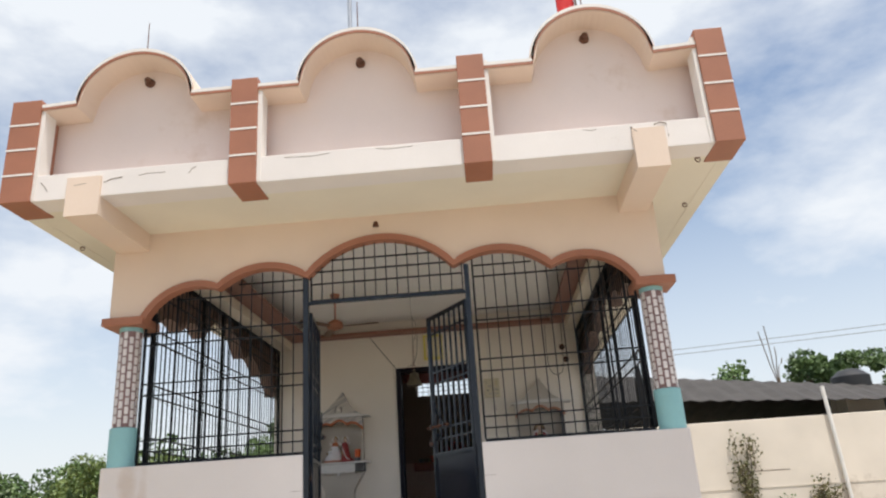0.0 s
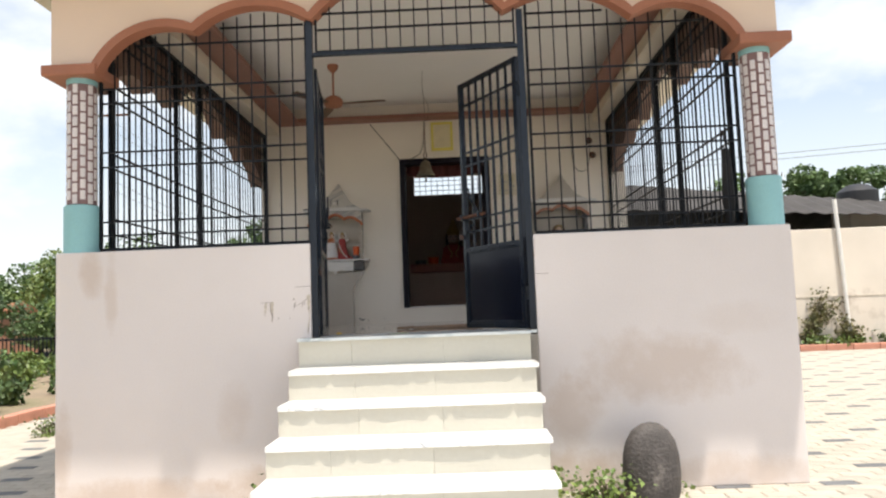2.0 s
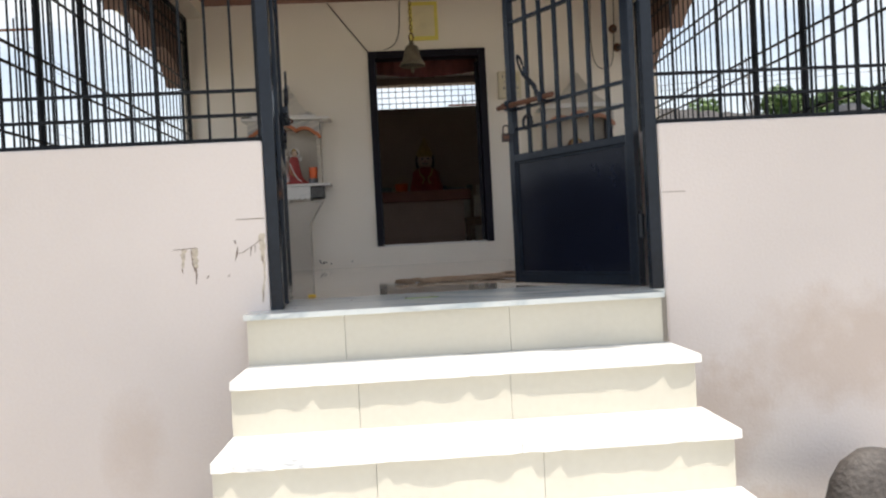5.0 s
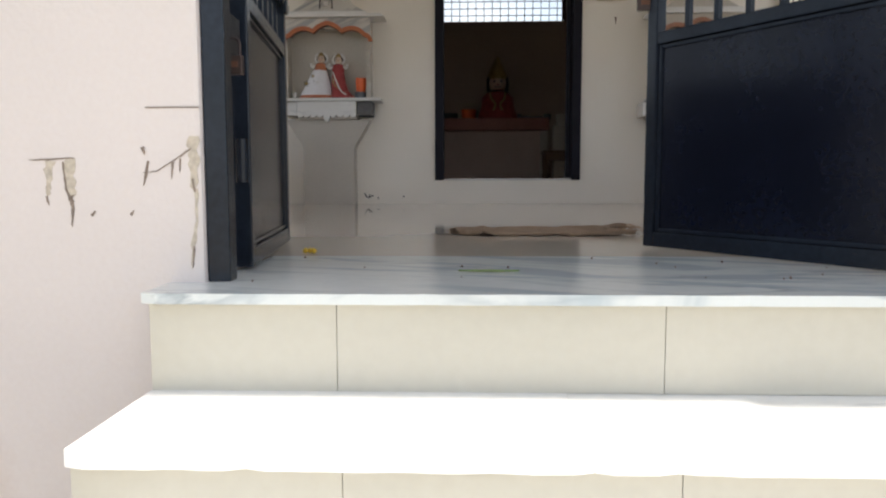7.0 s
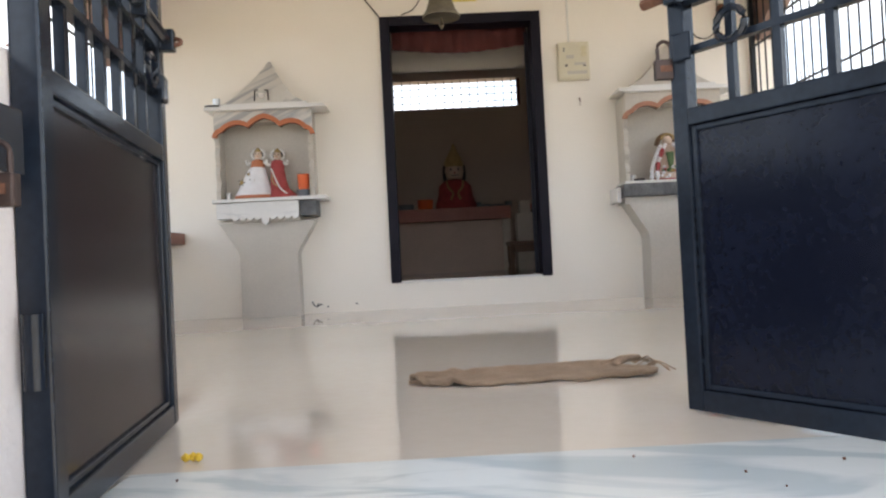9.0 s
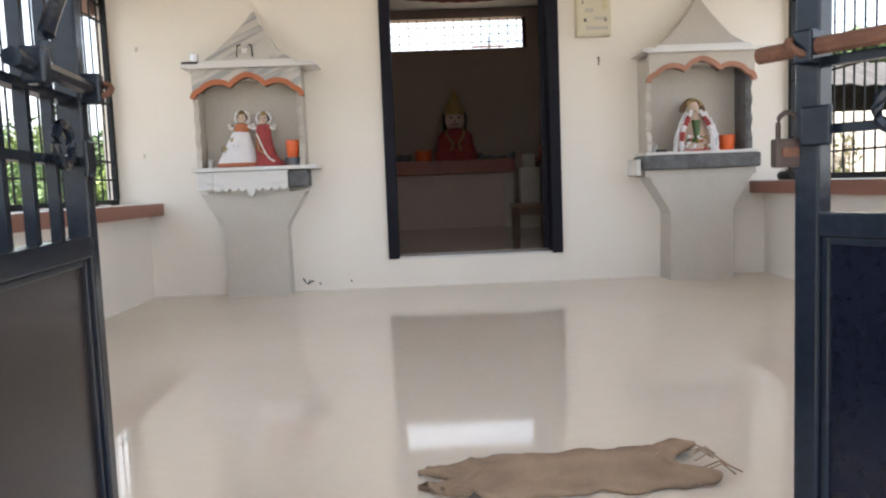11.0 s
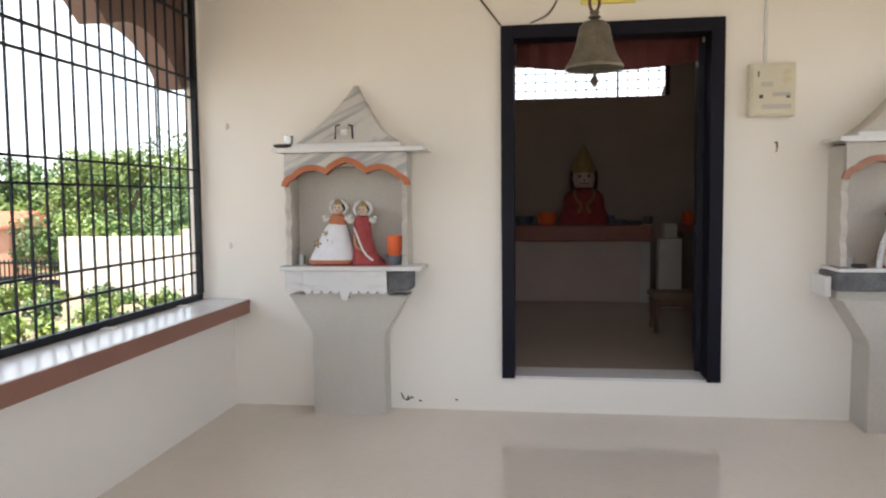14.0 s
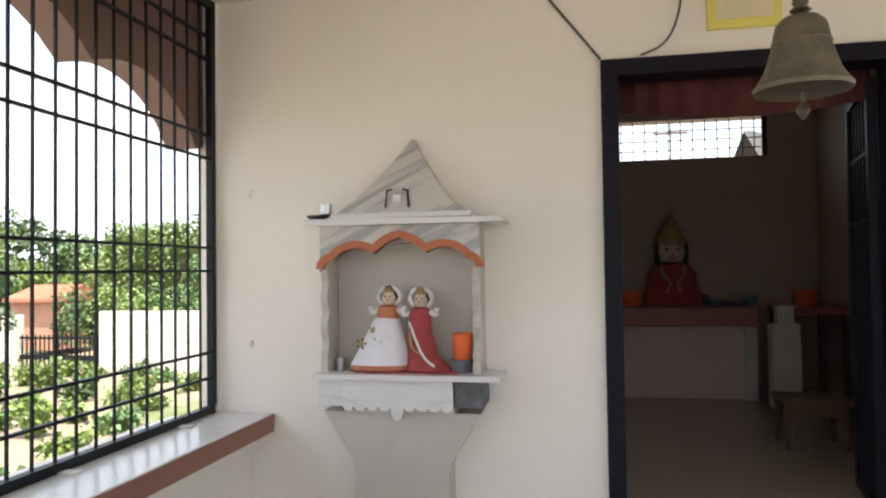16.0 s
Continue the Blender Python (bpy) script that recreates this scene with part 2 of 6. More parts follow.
M["landing"] = streaked(M["landing"], (0.44, 0.51, 0.545), radians(-17), 1.3, 0.7, True)
M["shrine"] = streaked(mat("streaked_marble", (0.60, 0.565, 0.515), 0.35, 0.06, 3.0, 0.03, 60), (0.31, 0.31, 0.32), radians(-28), 1.6, 0.8)
M["shrine_plain"] = mat("shrine_stone", (0.52, 0.475, 0.42), 0.5, 0.07, 3.0, 0.1, 60)
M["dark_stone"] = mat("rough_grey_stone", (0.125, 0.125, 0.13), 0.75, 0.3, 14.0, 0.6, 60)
M["riser"] = mat("cream_riser_tile", (0.56, 0.53, 0.45), 0.32, 0.04, 1.5, 0.02, 40, per_object=0.03)
M["grout"] = mat("joint_mortar", (0.34, 0.31, 0.27), 0.9, 0.15, 8, 0.3, 120)
M["mosaic"] = mat("mosaic_tile", (0.70, 0.645, 0.63), 0.35, 0.06, 6, 0.05, 60, per_object=0.09)
M["mosaic_joint"] = mat("mosaic_joint", (0.24, 0.145, 0.14), 0.7, 0.1, 8, 0.15, 90)
M["blue"] = mat("turquoise_paint", (0.27, 0.52, 0.54), 0.55, 0.06, 3, 0.08, 70)
M["orange"] = mat("orange_paint", (0.47, 0.15, 0.065), 0.6, 0.1, 8, 0.1, 80)
M["orange_faded"] = mat("faded_orange_paint", (0.40, 0.19, 0.125), 0.65, 0.12, 8, 0.1, 80)
M["orange_pot"] = mat("orange_plastic", (0.75, 0.13, 0.03), 0.4, 0.08, 8, 0.02, 80)
M["red_cloth"] = mat("red_cloth", (0.36, 0.06, 0.06), 0.85, 0.25, 18, 0.5, 140)
M["maroon"] = mat("maroon_cloth", (0.085, 0.018, 0.016), 0.9, 0.2, 10, 0.4, 140)
M["white_cloth"] = mat("white_cloth", (0.74, 0.72, 0.74), 0.85, 0.08, 14, 0.35, 120)
M["idol"] = mat("painted_figure", (0.62, 0.46, 0.36), 0.5, 0.1, 10, 0.1, 80)
M["idol_dark"] = mat("dark_hair_paint", (0.05, 0.04, 0.04), 0.6, 0.2, 10, 0.1, 80)
M["gold"] = mat("gilt", (0.40, 0.29, 0.13), 0.4, 0.15, 20, 0.1, 90, metal=0.6)
M["bronze"] = mat("old_bell_brass", (0.17, 0.145, 0.105), 0.5, 0.25, 16, 0.15, 90, metal=0.75)
M["steel"] = mat("steel", (0.55, 0.55, 0.55), 0.3, 0.1, 16, 0.05, 90, metal=1.0)
M["arch_brown"] = mat("dull_brown_paint", (0.20, 0.122, 0.098), 0.65, 0.1, 3, 0.1, 70)
M["band"] = mat("stained_white_band", (0.80, 0.745, 0.71), 0.75, 0.06, 1.2, 0.2, 70, stain=((0.50, 0.36, 0.27), 2.6, 0.66, 0.84))
M["label_buff"] = mat("buff_label", (0.62, 0.55, 0.36), 0.5, 0.1, 8, 0.02, 80)
M["brass"] = mat("padlock_brass", (0.055, 0.035, 0.03), 0.5, 0.2, 20, 0.1, 90, metal=0.3)
M["rust"] = mat("rusty_iron", (0.14, 0.06, 0.035), 0.8, 0.3, 20, 0.4, 90)
M["jute"] = mat("jute_sacking", (0.40, 0.28, 0.19), 0.95, 0.22, 9, 0.9, 260)
M["wood"] = mat("dark_wood", (0.13, 0.07, 0.04), 0.55, 0.25, 6, 0.2, 60)
M["altar_plaster"] = mat("altar_plaster", (0.60, 0.47, 0.41), 0.8, 0.08, 2, 0.1, 60)
M["altar_top"] = mat("red_oxide_slab", (0.30, 0.095, 0.07), 0.5, 0.15, 5, 0.1, 60)
M["yellow"] = mat("yellow_paint", (0.72, 0.46, 0.04), 0.45, 0.08, 5, 0.06, 70)
M["yellow_pale"] = mat("pale_yellow_frame", (0.78, 0.68, 0.16), 0.5, 0.06, 5, 0.05, 70)
M["paper"] = mat("aged_paper", (0.74, 0.66, 0.44), 0.8, 0.08, 9, 0.05, 70)
M["meter"] = mat("cream_plastic", (0.66, 0.60, 0.46), 0.5, 0.06, 5, 0.03, 70)
M["meter_dark"] = mat("dark_print", (0.12, 0.11, 0.10), 0.6, 0.1, 5, 0.0, 70)
M["wire"] = mat("cable", (0.10, 0.085, 0.07), 0.6, 0.1, 5, 0.0, 70)
M["pvc"] = mat("white_pvc", (0.72, 0.70, 0.66), 0.5, 0.06, 5, 0.02, 70)
M["stone"] = mat("black_basalt", (0.085, 0.075, 0.07), 0.7, 0.35, 9, 0.8, 50, stain=((0.25, 0.22, 0.2), 7, 0.6, 0.75))
M["paver"] = mat("cream_paver", (0.45, 0.41, 0.345), 0.85, 0.14, 7, 0.5, 90, per_object=0.09)
M["paver_grey"] = mat("grey_paver", (0.155, 0.16, 0.165), 0.85, 0.14, 7, 0.5, 90, per_object=0.1)
M["earth"] = mat("dry_earth", (0.30, 0.23, 0.155), 0.95, 0.25, 0.5, 0.8, 12, stain=((0.10, 0.13, 0.04), 0.25, 0.45, 0.6))
M["sand"] = mat("paver_bedding", (0.33, 0.29, 0.235), 0.95, 0.2, 2.0, 0.5, 60)
M["kerb"] = mat("red_kerb_paint", (0.56, 0.26, 0.18), 0.75, 0.15, 4, 0.3, 60)
M["bound"] = mat("boundary_plaster", (0.70, 0.63, 0.54), 0.85, 0.07, 0.9, 0.25, 50, stain=((0.40, 0.33, 0.26), 1.1, 0.60, 0.8))
M["roofing"] = mat("dark_sheet_roof", (0.055, 0.05, 0.047), 0.85, 0.25, 2.5, 0.3, 40)
M["clay"] = mat("clay_tiles", (0.42, 0.17, 0.10), 0.85, 0.2, 6, 0.4, 30)
M["clay_wall"] = mat("faded_orange_plaster", (0.52, 0.27, 0.18), 0.85, 0.12, 2, 0.2, 30)
M["leaf"] = mat("leaf_green", (0.085, 0.15, 0.045), 0.55, 0.3, 0.9, 0.0, 30, dark=(0.04, 0.09, 0.03), tint=(0.14, 0.21, 0.065), per_object=0.42)
M["leaf_dry"] = mat("half_dry_leaf", (0.15, 0.15, 0.06), 0.7, 0.4, 6, 0.0, 30, dark=(0.08, 0.10, 0.03), tint=(0.22, 0.18, 0.09))
M["leaf_lime"] = mat("leaf_lime", (0.13, 0.20, 0.04), 0.5, 0.3, 2.5, 0.0, 30, dark=(0.055, 0.12, 0.028), tint=(0.21, 0.26, 0.06), per_object=0.25)
M["bark"] = mat("bark", (0.13, 0.095, 0.065), 0.95, 0.3, 8, 0.9, 30)
M["flag"] = mat("flag_red", (0.62, 0.03, 0.03), 0.8, 0.12, 6, 0.2, 90)
M["black_cloth"] = mat("black_umbrella_cloth", (0.018, 0.017, 0.018), 0.7, 0.2, 12, 0.2, 90)
M["pot_grey"] = mat("grey_plastic", (0.13, 0.14, 0.16), 0.5, 0.1, 12, 0.02, 90)
M["green_leaf"] = mat("fallen_leaf", (0.20, 0.30, 0.10), 0.5, 0.2, 12, 0.1, 90)
M["stain"] = mat("brown_drip", (0.27, 0.21, 0.17), 0.8, 0.3, 30, 0.2, 90)
M["peel"] = mat("peeled_beige_plaster", (0.58, 0.51, 0.42), 0.85, 0.22, 60, 0.3, 90)
M["tank"] = mat("black_tank", (0.02, 0.02, 0.022), 0.5, 0.1, 12, 0.02, 90)


# ---------------------------------------------------------------- mesh helpers
def bm_box(bm, lo, hi, bevel=0.0):
    v = [bm.verts.new((x, y, z)) for x in (lo[0], hi[0]) for y in (lo[1], hi[1]) for z in (lo[2], hi[2])]
    f = [bm.faces.new([v[i] for i in q]) for q in ((0, 1, 3, 2), (4, 6, 7, 5), (0, 4, 5, 1), (2, 3, 7, 6), (0, 2, 6, 4), (1, 5, 7, 3))]
    if bevel:
        es = list({e for q in f for e in q.edges})
        bmesh.ops.bevel(bm, geom=es, offset=bevel, segments=2, affect="EDGES", profile=0.6)
    return bm


def box(lo, hi, bevel=0.0):
    return bm_box(bmesh.new(), lo, hi, bevel)


def to3(axis, p, d):
    return {"y": (p[0], d, p[1]), "x": (d, p[0], p[1]), "z": (p[0], p[1], d)}[axis]


def prism(poly, axis, d0, d1, bm=None):
    """A flat outline (may be hollow in places) pushed from d0 to d1 along an axis."""
    bm = bm or bmesh.new()
    a = [bm.verts.new(to3(axis, p, d0)) for p in poly]
    b = [bm.verts.new(to3(axis, p, d1)) for p in poly]
    bm.faces.new(a)
    bm.faces.new(list(reversed(b)))
    for i in range(len(poly)):
        j = (i + 1) % len(poly)
        bm.faces.new((a[i], b[i], b[j], a[j]))
    return bm


def ribbon(pts, half, axis, d0, d1, bm=None, close=False):
    """A band that follows a line of points in a plane, half wide to either side, pushed from d0 to d1."""
    ps = [Vector(p) for p in pts]
    up, dn = [], []
    for i, p in enumerate(ps):
        a, b = ps[max(0, i - 1)], ps[min(len(ps) - 1, i + 1)]
        t = (b - a).normalized()
        n = Vector((-t.y, t.x))
        up.append(p + n * half)
        dn.append(p - n * half)
    bm = bm or bmesh.new()
    grid = [[bm.verts.new(to3(axis, q, d)) for q, d in ((u, d0), (w, d0), (w, d1), (u, d1))] for u, w in zip(up, dn)]
    for r, s in zip(grid, grid[1:]):
        for k in range(4):
            bm.faces.new((r[k], s[k], s[(k + 1) % 4], r[(k + 1) % 4]))
    bm.faces.new(grid[0])
    bm.faces.new(list(reversed(grid[-1])))
    return bm


def lathe(profile, centre, seg=24, bm=None, squash=(1, 1)):
    """A turned shape: profile of (radius, height)."""
    bm = bm or bmesh.new()
    cx, cy, cz = centre
    rings = []
    for r, z in profile:
        rings.append([bm.verts.new((cx + squash[0] * r * math.cos(2 * math.pi * k / seg), cy + squash[1] * r * math.sin(2 * math.pi * k / seg), cz + z)) for k in range(seg)])
    for a, b in zip(rings, rings[1:]):
        for k in range(seg):
            bm.faces.new((a[k], a[(k + 1) % seg], b[(k + 1) % seg], b[k]))
    bm.faces.new(list(reversed(rings[0])))
    bm.faces.new(rings[-1])
    return bm


def tube(pts, r, seg=6, bm=None):
    """A rod along points."""
    bm = bm or bmesh.new()
    ps = [Vector(p) for p in pts]
    rings = []
    for i, p in enumerate(ps):
        t = (ps[min(i + 1, len(ps) - 1)] - ps[max(i - 1, 0)]).normalized()
        a = t.orthogonal().normalized() if abs(t.z) > 0.95 else t.cross(Vector((0, 0, 1))).normalized()
        b = t.cross(a)
        rings.append([bm.verts.new(p + (a * math.cos(2 * math.pi * k / seg) + b * math.sin(2 * math.pi * k / seg)) * r) for k in range(seg)])
    for q, s in zip(rings, rings[1:]):
        for k in range(seg):
            bm.faces.new((q[k], q[(k + 1) % seg], s[(k + 1) % seg], s[k]))
    bm.faces.new(list(reversed(rings[0])))
    bm.faces.new(rings[-1])
    return bm


def rounded(pts, times=2):
    """Cuts the corners of a line of points so that a cable hangs in curves."""
    ps = [Vector(p) for p in pts]
    for _ in range(times):
        out = [ps[0]]
        for a, b in zip(ps, ps[1:]):
            out += [a.lerp(b, 0.25), a.lerp(b, 0.75)]
        ps = out + [ps[-1]]
    return ps


def mesh_of(name, bm, material, smooth=False):
    bmesh.ops.recalc_face_normals(bm, faces=bm.faces)
    me = bpy.data.meshes.new(name)
    bm.to_mesh(me)
    bm.free()
    for m in material if isinstance(material, (list, tuple)) else [material]:
        me.materials.append(m)
    if smooth:
        me.polygons.foreach_set("use_smooth", [True] * len(me.polygons))
        me.set_sharp_from_angle(angle=radians(38))
    return me


def part(name, bm, material, parent, label="", smooth=False):
    ob = new(name, mesh_of(name, bm, material, smooth))
    ob.parent = parent
    if label:
        tagged(ob, label)
    return ob


def thing(name, label, category, at=(0, 0, 0), group="", kind=""):
    """An empty at the base of a thing that parents its parts."""
    ob = new(name)
    ob.empty_display_size = 0.1
    ob.location = at
    return tagged(ob, label, category, group, kind)


def solid(name, bm, material, label, category, group="", kind="", smooth=False):
    return tagged(new(name, mesh_of(name, bm, material, smooth)), label, category, group, kind)


def share(name, me, parent, loc=(0, 0, 0), rot=(0, 0, 0), label="", scale=(1, 1, 1)):
    ob = new(name, me)
    ob.location, ob.rotation_euler, ob.scale, ob.parent = loc, rot, scale, parent
    if label:
        tagged(ob, label)
    return ob


def lobe(a, b, sag, n=14):
    """A round arc from a to b that rises by sag over its chord; leaves out b."""
    a, b = Vector(a), Vector(b)
    c = (b - a).length
    r = (c * c / 4 + sag * sag) / (2 * sag)
    t = (b - a).normalized()
    nrm = Vector((-t.y, t.x))
    o = (a + b) / 2 + nrm * (sag - r)
    half = math.asin(min(1, c / 2 / r))
    if sag > r:
        half = math.pi - half
    return [tuple(o + (nrm * math.cos(q) + t * math.sin(q)) * r) for q in (-half + 2 * half * k / n for k in range(n))]


def lobes(feet, sags, n=14):
    out = []
    for a, b, s in zip(feet, feet[1:], sags):
        out += lobe(a, b, s, n)
    return out + [tuple(feet[-1])]

# ---------------------------------------------------------------- the building's numbers
XL, XR = -2.50, 2.66          # outer faces of the side walls
IL, IR = -2.06, 2.27          # inner faces
FZ = 0.913                    # porch floor
YB = 4.80                     # back wall of the porch
TOP = 1.58                    # top of the low walls
G = -0.19                      # courtyard level, six risers under the porch
SILL = 1.545                  # underside of the window sills
SOF = 3.78                    # underside of the roof slab
GL, GR = -0.677, 0.90          # gate opening between the low walls

# ---- ground
bm = bmesh.new()
S = 400
vs = [bm.verts.new((x, y, G - 0.03)) for x, y in ((-S, -S), (S, -S), (S, S), (-S, S))]
bm.faces.new(vs)
solid("ground", bm, M["earth"], "dry brown earth with patches of grass", "ground", kind="structure")
solid("pavement", box((-5.4, -12, G - 0.06), (16, 11.82, G - 0.012)), M["sand"], "courtyard bed under cream interlocking pavers", "pavement", kind="structure")

# ---- low walls
solid("wall_front_west", box((XL, 0, G), (GL, 0.30, TOP), 0.012), M["pink_wall"], "pale pink limewashed low wall with brown stains", "wall", kind="structure")
solid("wall_front_east", box((GR, 0, G), (XR + 0.03, 0.30, TOP), 0.012), M["pink_wall"], "pale pink limewashed low wall, dirty at its foot", "wall", kind="structure")
solid("wall_west", box((XL, 0.30, G), (IL, YB, SILL - 0.002), 0.0), M["inside"], "cream painted low side wall", "wall", kind="structure")
solid("wall_east", box((IR, 0.30, G), (XR, YB, SILL - 0.002), 0.0), M["inside"], "cream painted low side wall", "wall", kind="structure")
solid("floor", box((XL + 0.01, 0.53, 0.3), (XR - 0.01, YB, FZ)), M["floor"], "glossy beige tiled porch floor", "floor", kind="structure")

# ---- upper front wall with its five-lobed arch
feet = [(-2.22, 2.89), (-1.49, 3.175), (-0.635, 3.215), (0.765, 3.22), (1.675, 3.14), (2.45, 2.91)]
curve = lobes(feet, (0.16, 0.15, 0.325, 0.16, 0.18))
poly = [(XL - 0.04, 2.92)] + curve + [(XR + 0.04, 2.92), (XR + 0.04, SOF), (XL - 0.04, SOF)]
solid("wall_front_upper", prism(poly, "y", 0.0, 0.07), M["peach"], "peach painted wall over a scalloped arch", "wall", kind="structure")
trim = thing("trim", "brown painted scalloped arch moulding", "moulding", kind="structure")
part("arch_moulding", ribbon([(x, z + 0.006) for x, z in curve], 0.03, "y", -0.035, 0.078), M["brown"], trim)
part("moulding_end", box((XL - 0.09, -0.055, 2.865), (-2.19, 0.33, 2.945), 0.012), M["brown"], trim)
part("moulding_end", box((2.41, -0.055, 2.865), (XR + 0.12, 0.33, 2.945), 0.012), M["brown"], trim)

# ---- side walls over the windows, with scalloped openings
sfeet = [(0.34, 2.85), (1.12, 3.10), (1.75, 3.15), (3.2, 3.18), (3.96, 3.08), (4.72, 2.85)]
scurve = lobes(sfeet, (0.16, 0.13, 0.34, 0.13, 0.15))
for nm, x0, x1, xi0, xi1 in (("west", -2.45, -2.315, XL, IL), ("east", 2.485, 2.60, IR, XR)):
    poly = [(0.30, 2.85)] + scurve + [(YB, 2.85), (YB, 3.56), (0.30, 3.56)]
    solid("wall_%s_arch" % nm, prism(poly, "x", x0, x1), M["arch_brown"], "dull brown scalloped panel over the side window", "wall", kind="structure")
    t2 = thing("trim_%s" % nm, "brown scalloped edge of the side window arch", "moulding", kind="structure")
    part("arch_moulding", ribbon(scurve, 0.030, "x", x0 - 0.006, x1 + 0.014), M["arch_brown"], t2)
    solid("wall_%s_beam" % nm, box((xi0, 0.071, 3.56), (xi1, YB, SOF + 0.16)), M["cream"], "cream painted beam over the side window", "beam", kind="structure")
    solid("wall_%s_pier" % nm, box((max(xi0, -2.33) if nm == "west" else 2.43, 4.785, SILL), (-2.24 if nm == "west" else xi1, YB, 3.56)), M["inside"], "ivory painted end of the side wall", "wall", kind="structure")

# ---- back wall of the porch with the sanctum door
DL, DR, D0, D1 = -0.41, 0.822, 1.115, 3.15
for nm, a, b in (("left", (-2.33, YB, G), (DL, YB + 0.23, SOF + 0.15)), ("right", (DR, YB, G), (XR, YB + 0.23, SOF + 0.15)),
                 ("over", (DL, YB, D1), (DR, YB + 0.23, SOF + 0.15)), ("under", (DL, YB, G), (DR, YB + 0.23, D0 - 0.004))):
    solid("wall_back_%s" % nm, box(a, b), M["inside"], "ivory painted back wall of the porch", "wall", kind="structure")

# ---- ceilings, ledge
solid("ceiling", box((XL + 0.3, 0.071, SOF + 0.14), (XR - 0.3, YB, SOF + 0.2)), M["ceiling"], "white painted porch ceiling", "ceiling", kind="structure")
ledge = thing("trim_ledge", "brown painted ledge round the ceiling", "moulding", kind="structure")
LZ0, LZ1 = 3.68, 3.735
part("ledge_side", box((IL, 0.31, LZ0), (IL + 0.30, YB, LZ1), 0.008), M["sill_brown"], ledge)
part("ledge_side", box((IR - 0.22, 0.31, LZ0), (IR, YB, LZ1), 0.008), M["sill_brown"], ledge)
part("ledge_back", box((IL + 0.305, YB - 0.22, LZ0), (IR - 0.225, YB, LZ1), 0.008), M["sill_brown"], ledge)

# ---- roof slab, brackets, parapet
RX0, RX1, RY = -3.08, 3.27, -0.97
solid("roof_slab", box((RX0, RY + 0.258, SOF), (RX1, 0.0, SOF + 0.14)), M["soffit"], "cream soffit of the projecting roof slab", "roof", kind="structure")
solid("roof_slab_sides", box((RX0, 0.0, SOF), (XL, 9.0, SOF + 0.14)), M["soffit"], "cream soffit of the projecting roof slab", "roof", kind="structure")
solid("roof_slab_east", box((XR, 0.0, SOF), (RX1, 9.0, SOF + 0.14)), M["soffit"], "cream soffit of the projecting roof slab", "roof", kind="structure")
solid("roof_deck", box((RX0, RY + 0.37, SOF + 0.205), (RX1, 9.0, SOF + 0.28)), M["soffit"], "flat concrete roof deck", "roof", kind="structure")
for x0, x1 in ((XL, -2.20), (2.37, 2.64)):
    poly = [(RY - 0.025, 3.60), (RY - 0.025, 3.96), (0.0, 3.96), (0.0, 3.60)]
    solid("beam_bracket", prism(poly, "x", x0, x1), M["peach"], "peach painted beam end under the roof slab", "beam", group="roof brackets", kind="structure")

parapet = thing("parapet", "pale pink parapet with three round gables and brown pilasters", "parapet", kind="structure")
gables = [(-1.975, 0.525, 0.49), (0.05, 0.52, 0.50), (2.14, 0.525, 0.51)]
PT = 4.70
top = [(RX0, PT - 0.03)]
for cx, r, h in gables:
    top += [(cx - r * math.cos(math.pi * k / 26), PT + 0.0 + h * math.sin(math.pi * k / 26)) for k in range(27)]
top.append((RX1, PT + 0.03))
poly = [(RX0, SOF + 0.02)] + top + [(RX1, SOF + 0.02)]
part("parapet_panel", prism(list(reversed(poly)), "y", RY + 0.26, RY + 0.34), M["pink"], parapet)
part("coping", ribbon(top, 0.028, "y", RY - 0.01, RY + 0.36), M["peach"], parapet)
upper = [(x, z + 0.026) for x, z in top]
part("coping_stripe", ribbon(upper, 0.016, "y", RY - 0.02, RY + 0.37), M["white"], parapet, "white painted stripe")
lower = [(x, z - 0.004) for x, z in top]
part("coping_stripe", ribbon(lower, 0.013, "y", RY - 0.02, RY + 0.02), M["brown"], parapet, "brown painted stripe")
part("bottom_band", box((RX0, RY, SOF - 0.004), (RX1, RY + 0.255, 4.02), 0.006), M["band"], parapet, "white band, stained and cracked")
for x0, x1, z1 in ((RX0 - 0.01, -2.82, 4.77), (-1.075, -0.835, 4.80), (0.945, 1.185, 4.83), (3.035, RX1 + 0.01, 4.87)):
    part("pilaster", box((x0, RY - 0.032, SOF - 0.012), (x1, RY + 0.36, z1), 0.006), M["brown"], parapet, "brown painted pilaster")
    part("pilaster_edge", box((x1 if x1 < 3 else x0 - 0.035, RY - 0.008, SOF + 0.005), (x1 + 0.035 if x1 < 3 else x0, RY + 0.16, z1 - 0.06)), M["white"], parapet, "white painted edge")
    for k in range(1, 4):
        zz = SOF + k * (z1 - SOF) / 4
        part("joint_line", box((x0 - 0.001, RY - 0.036, zz - 0.009), (x1 + 0.001, RY - 0.031, zz + 0.009)), M["white"], parapet, "white painted line")
for x0 in (RX0, RX1 - 0.12):
    part("side_panel", box((x0, RY + 0.365, SOF + 0.14), (x0 + 0.12, 9.0, 4.10)), M["pink"], parapet)
    part("side_band", box((x0 + (-0.004 if x0 < 0 else 0.004), RY + 0.365, SOF - 0.004), (x0 + 0.124, 9.0, SOF + 0.2)), M["soffit"], parapet)

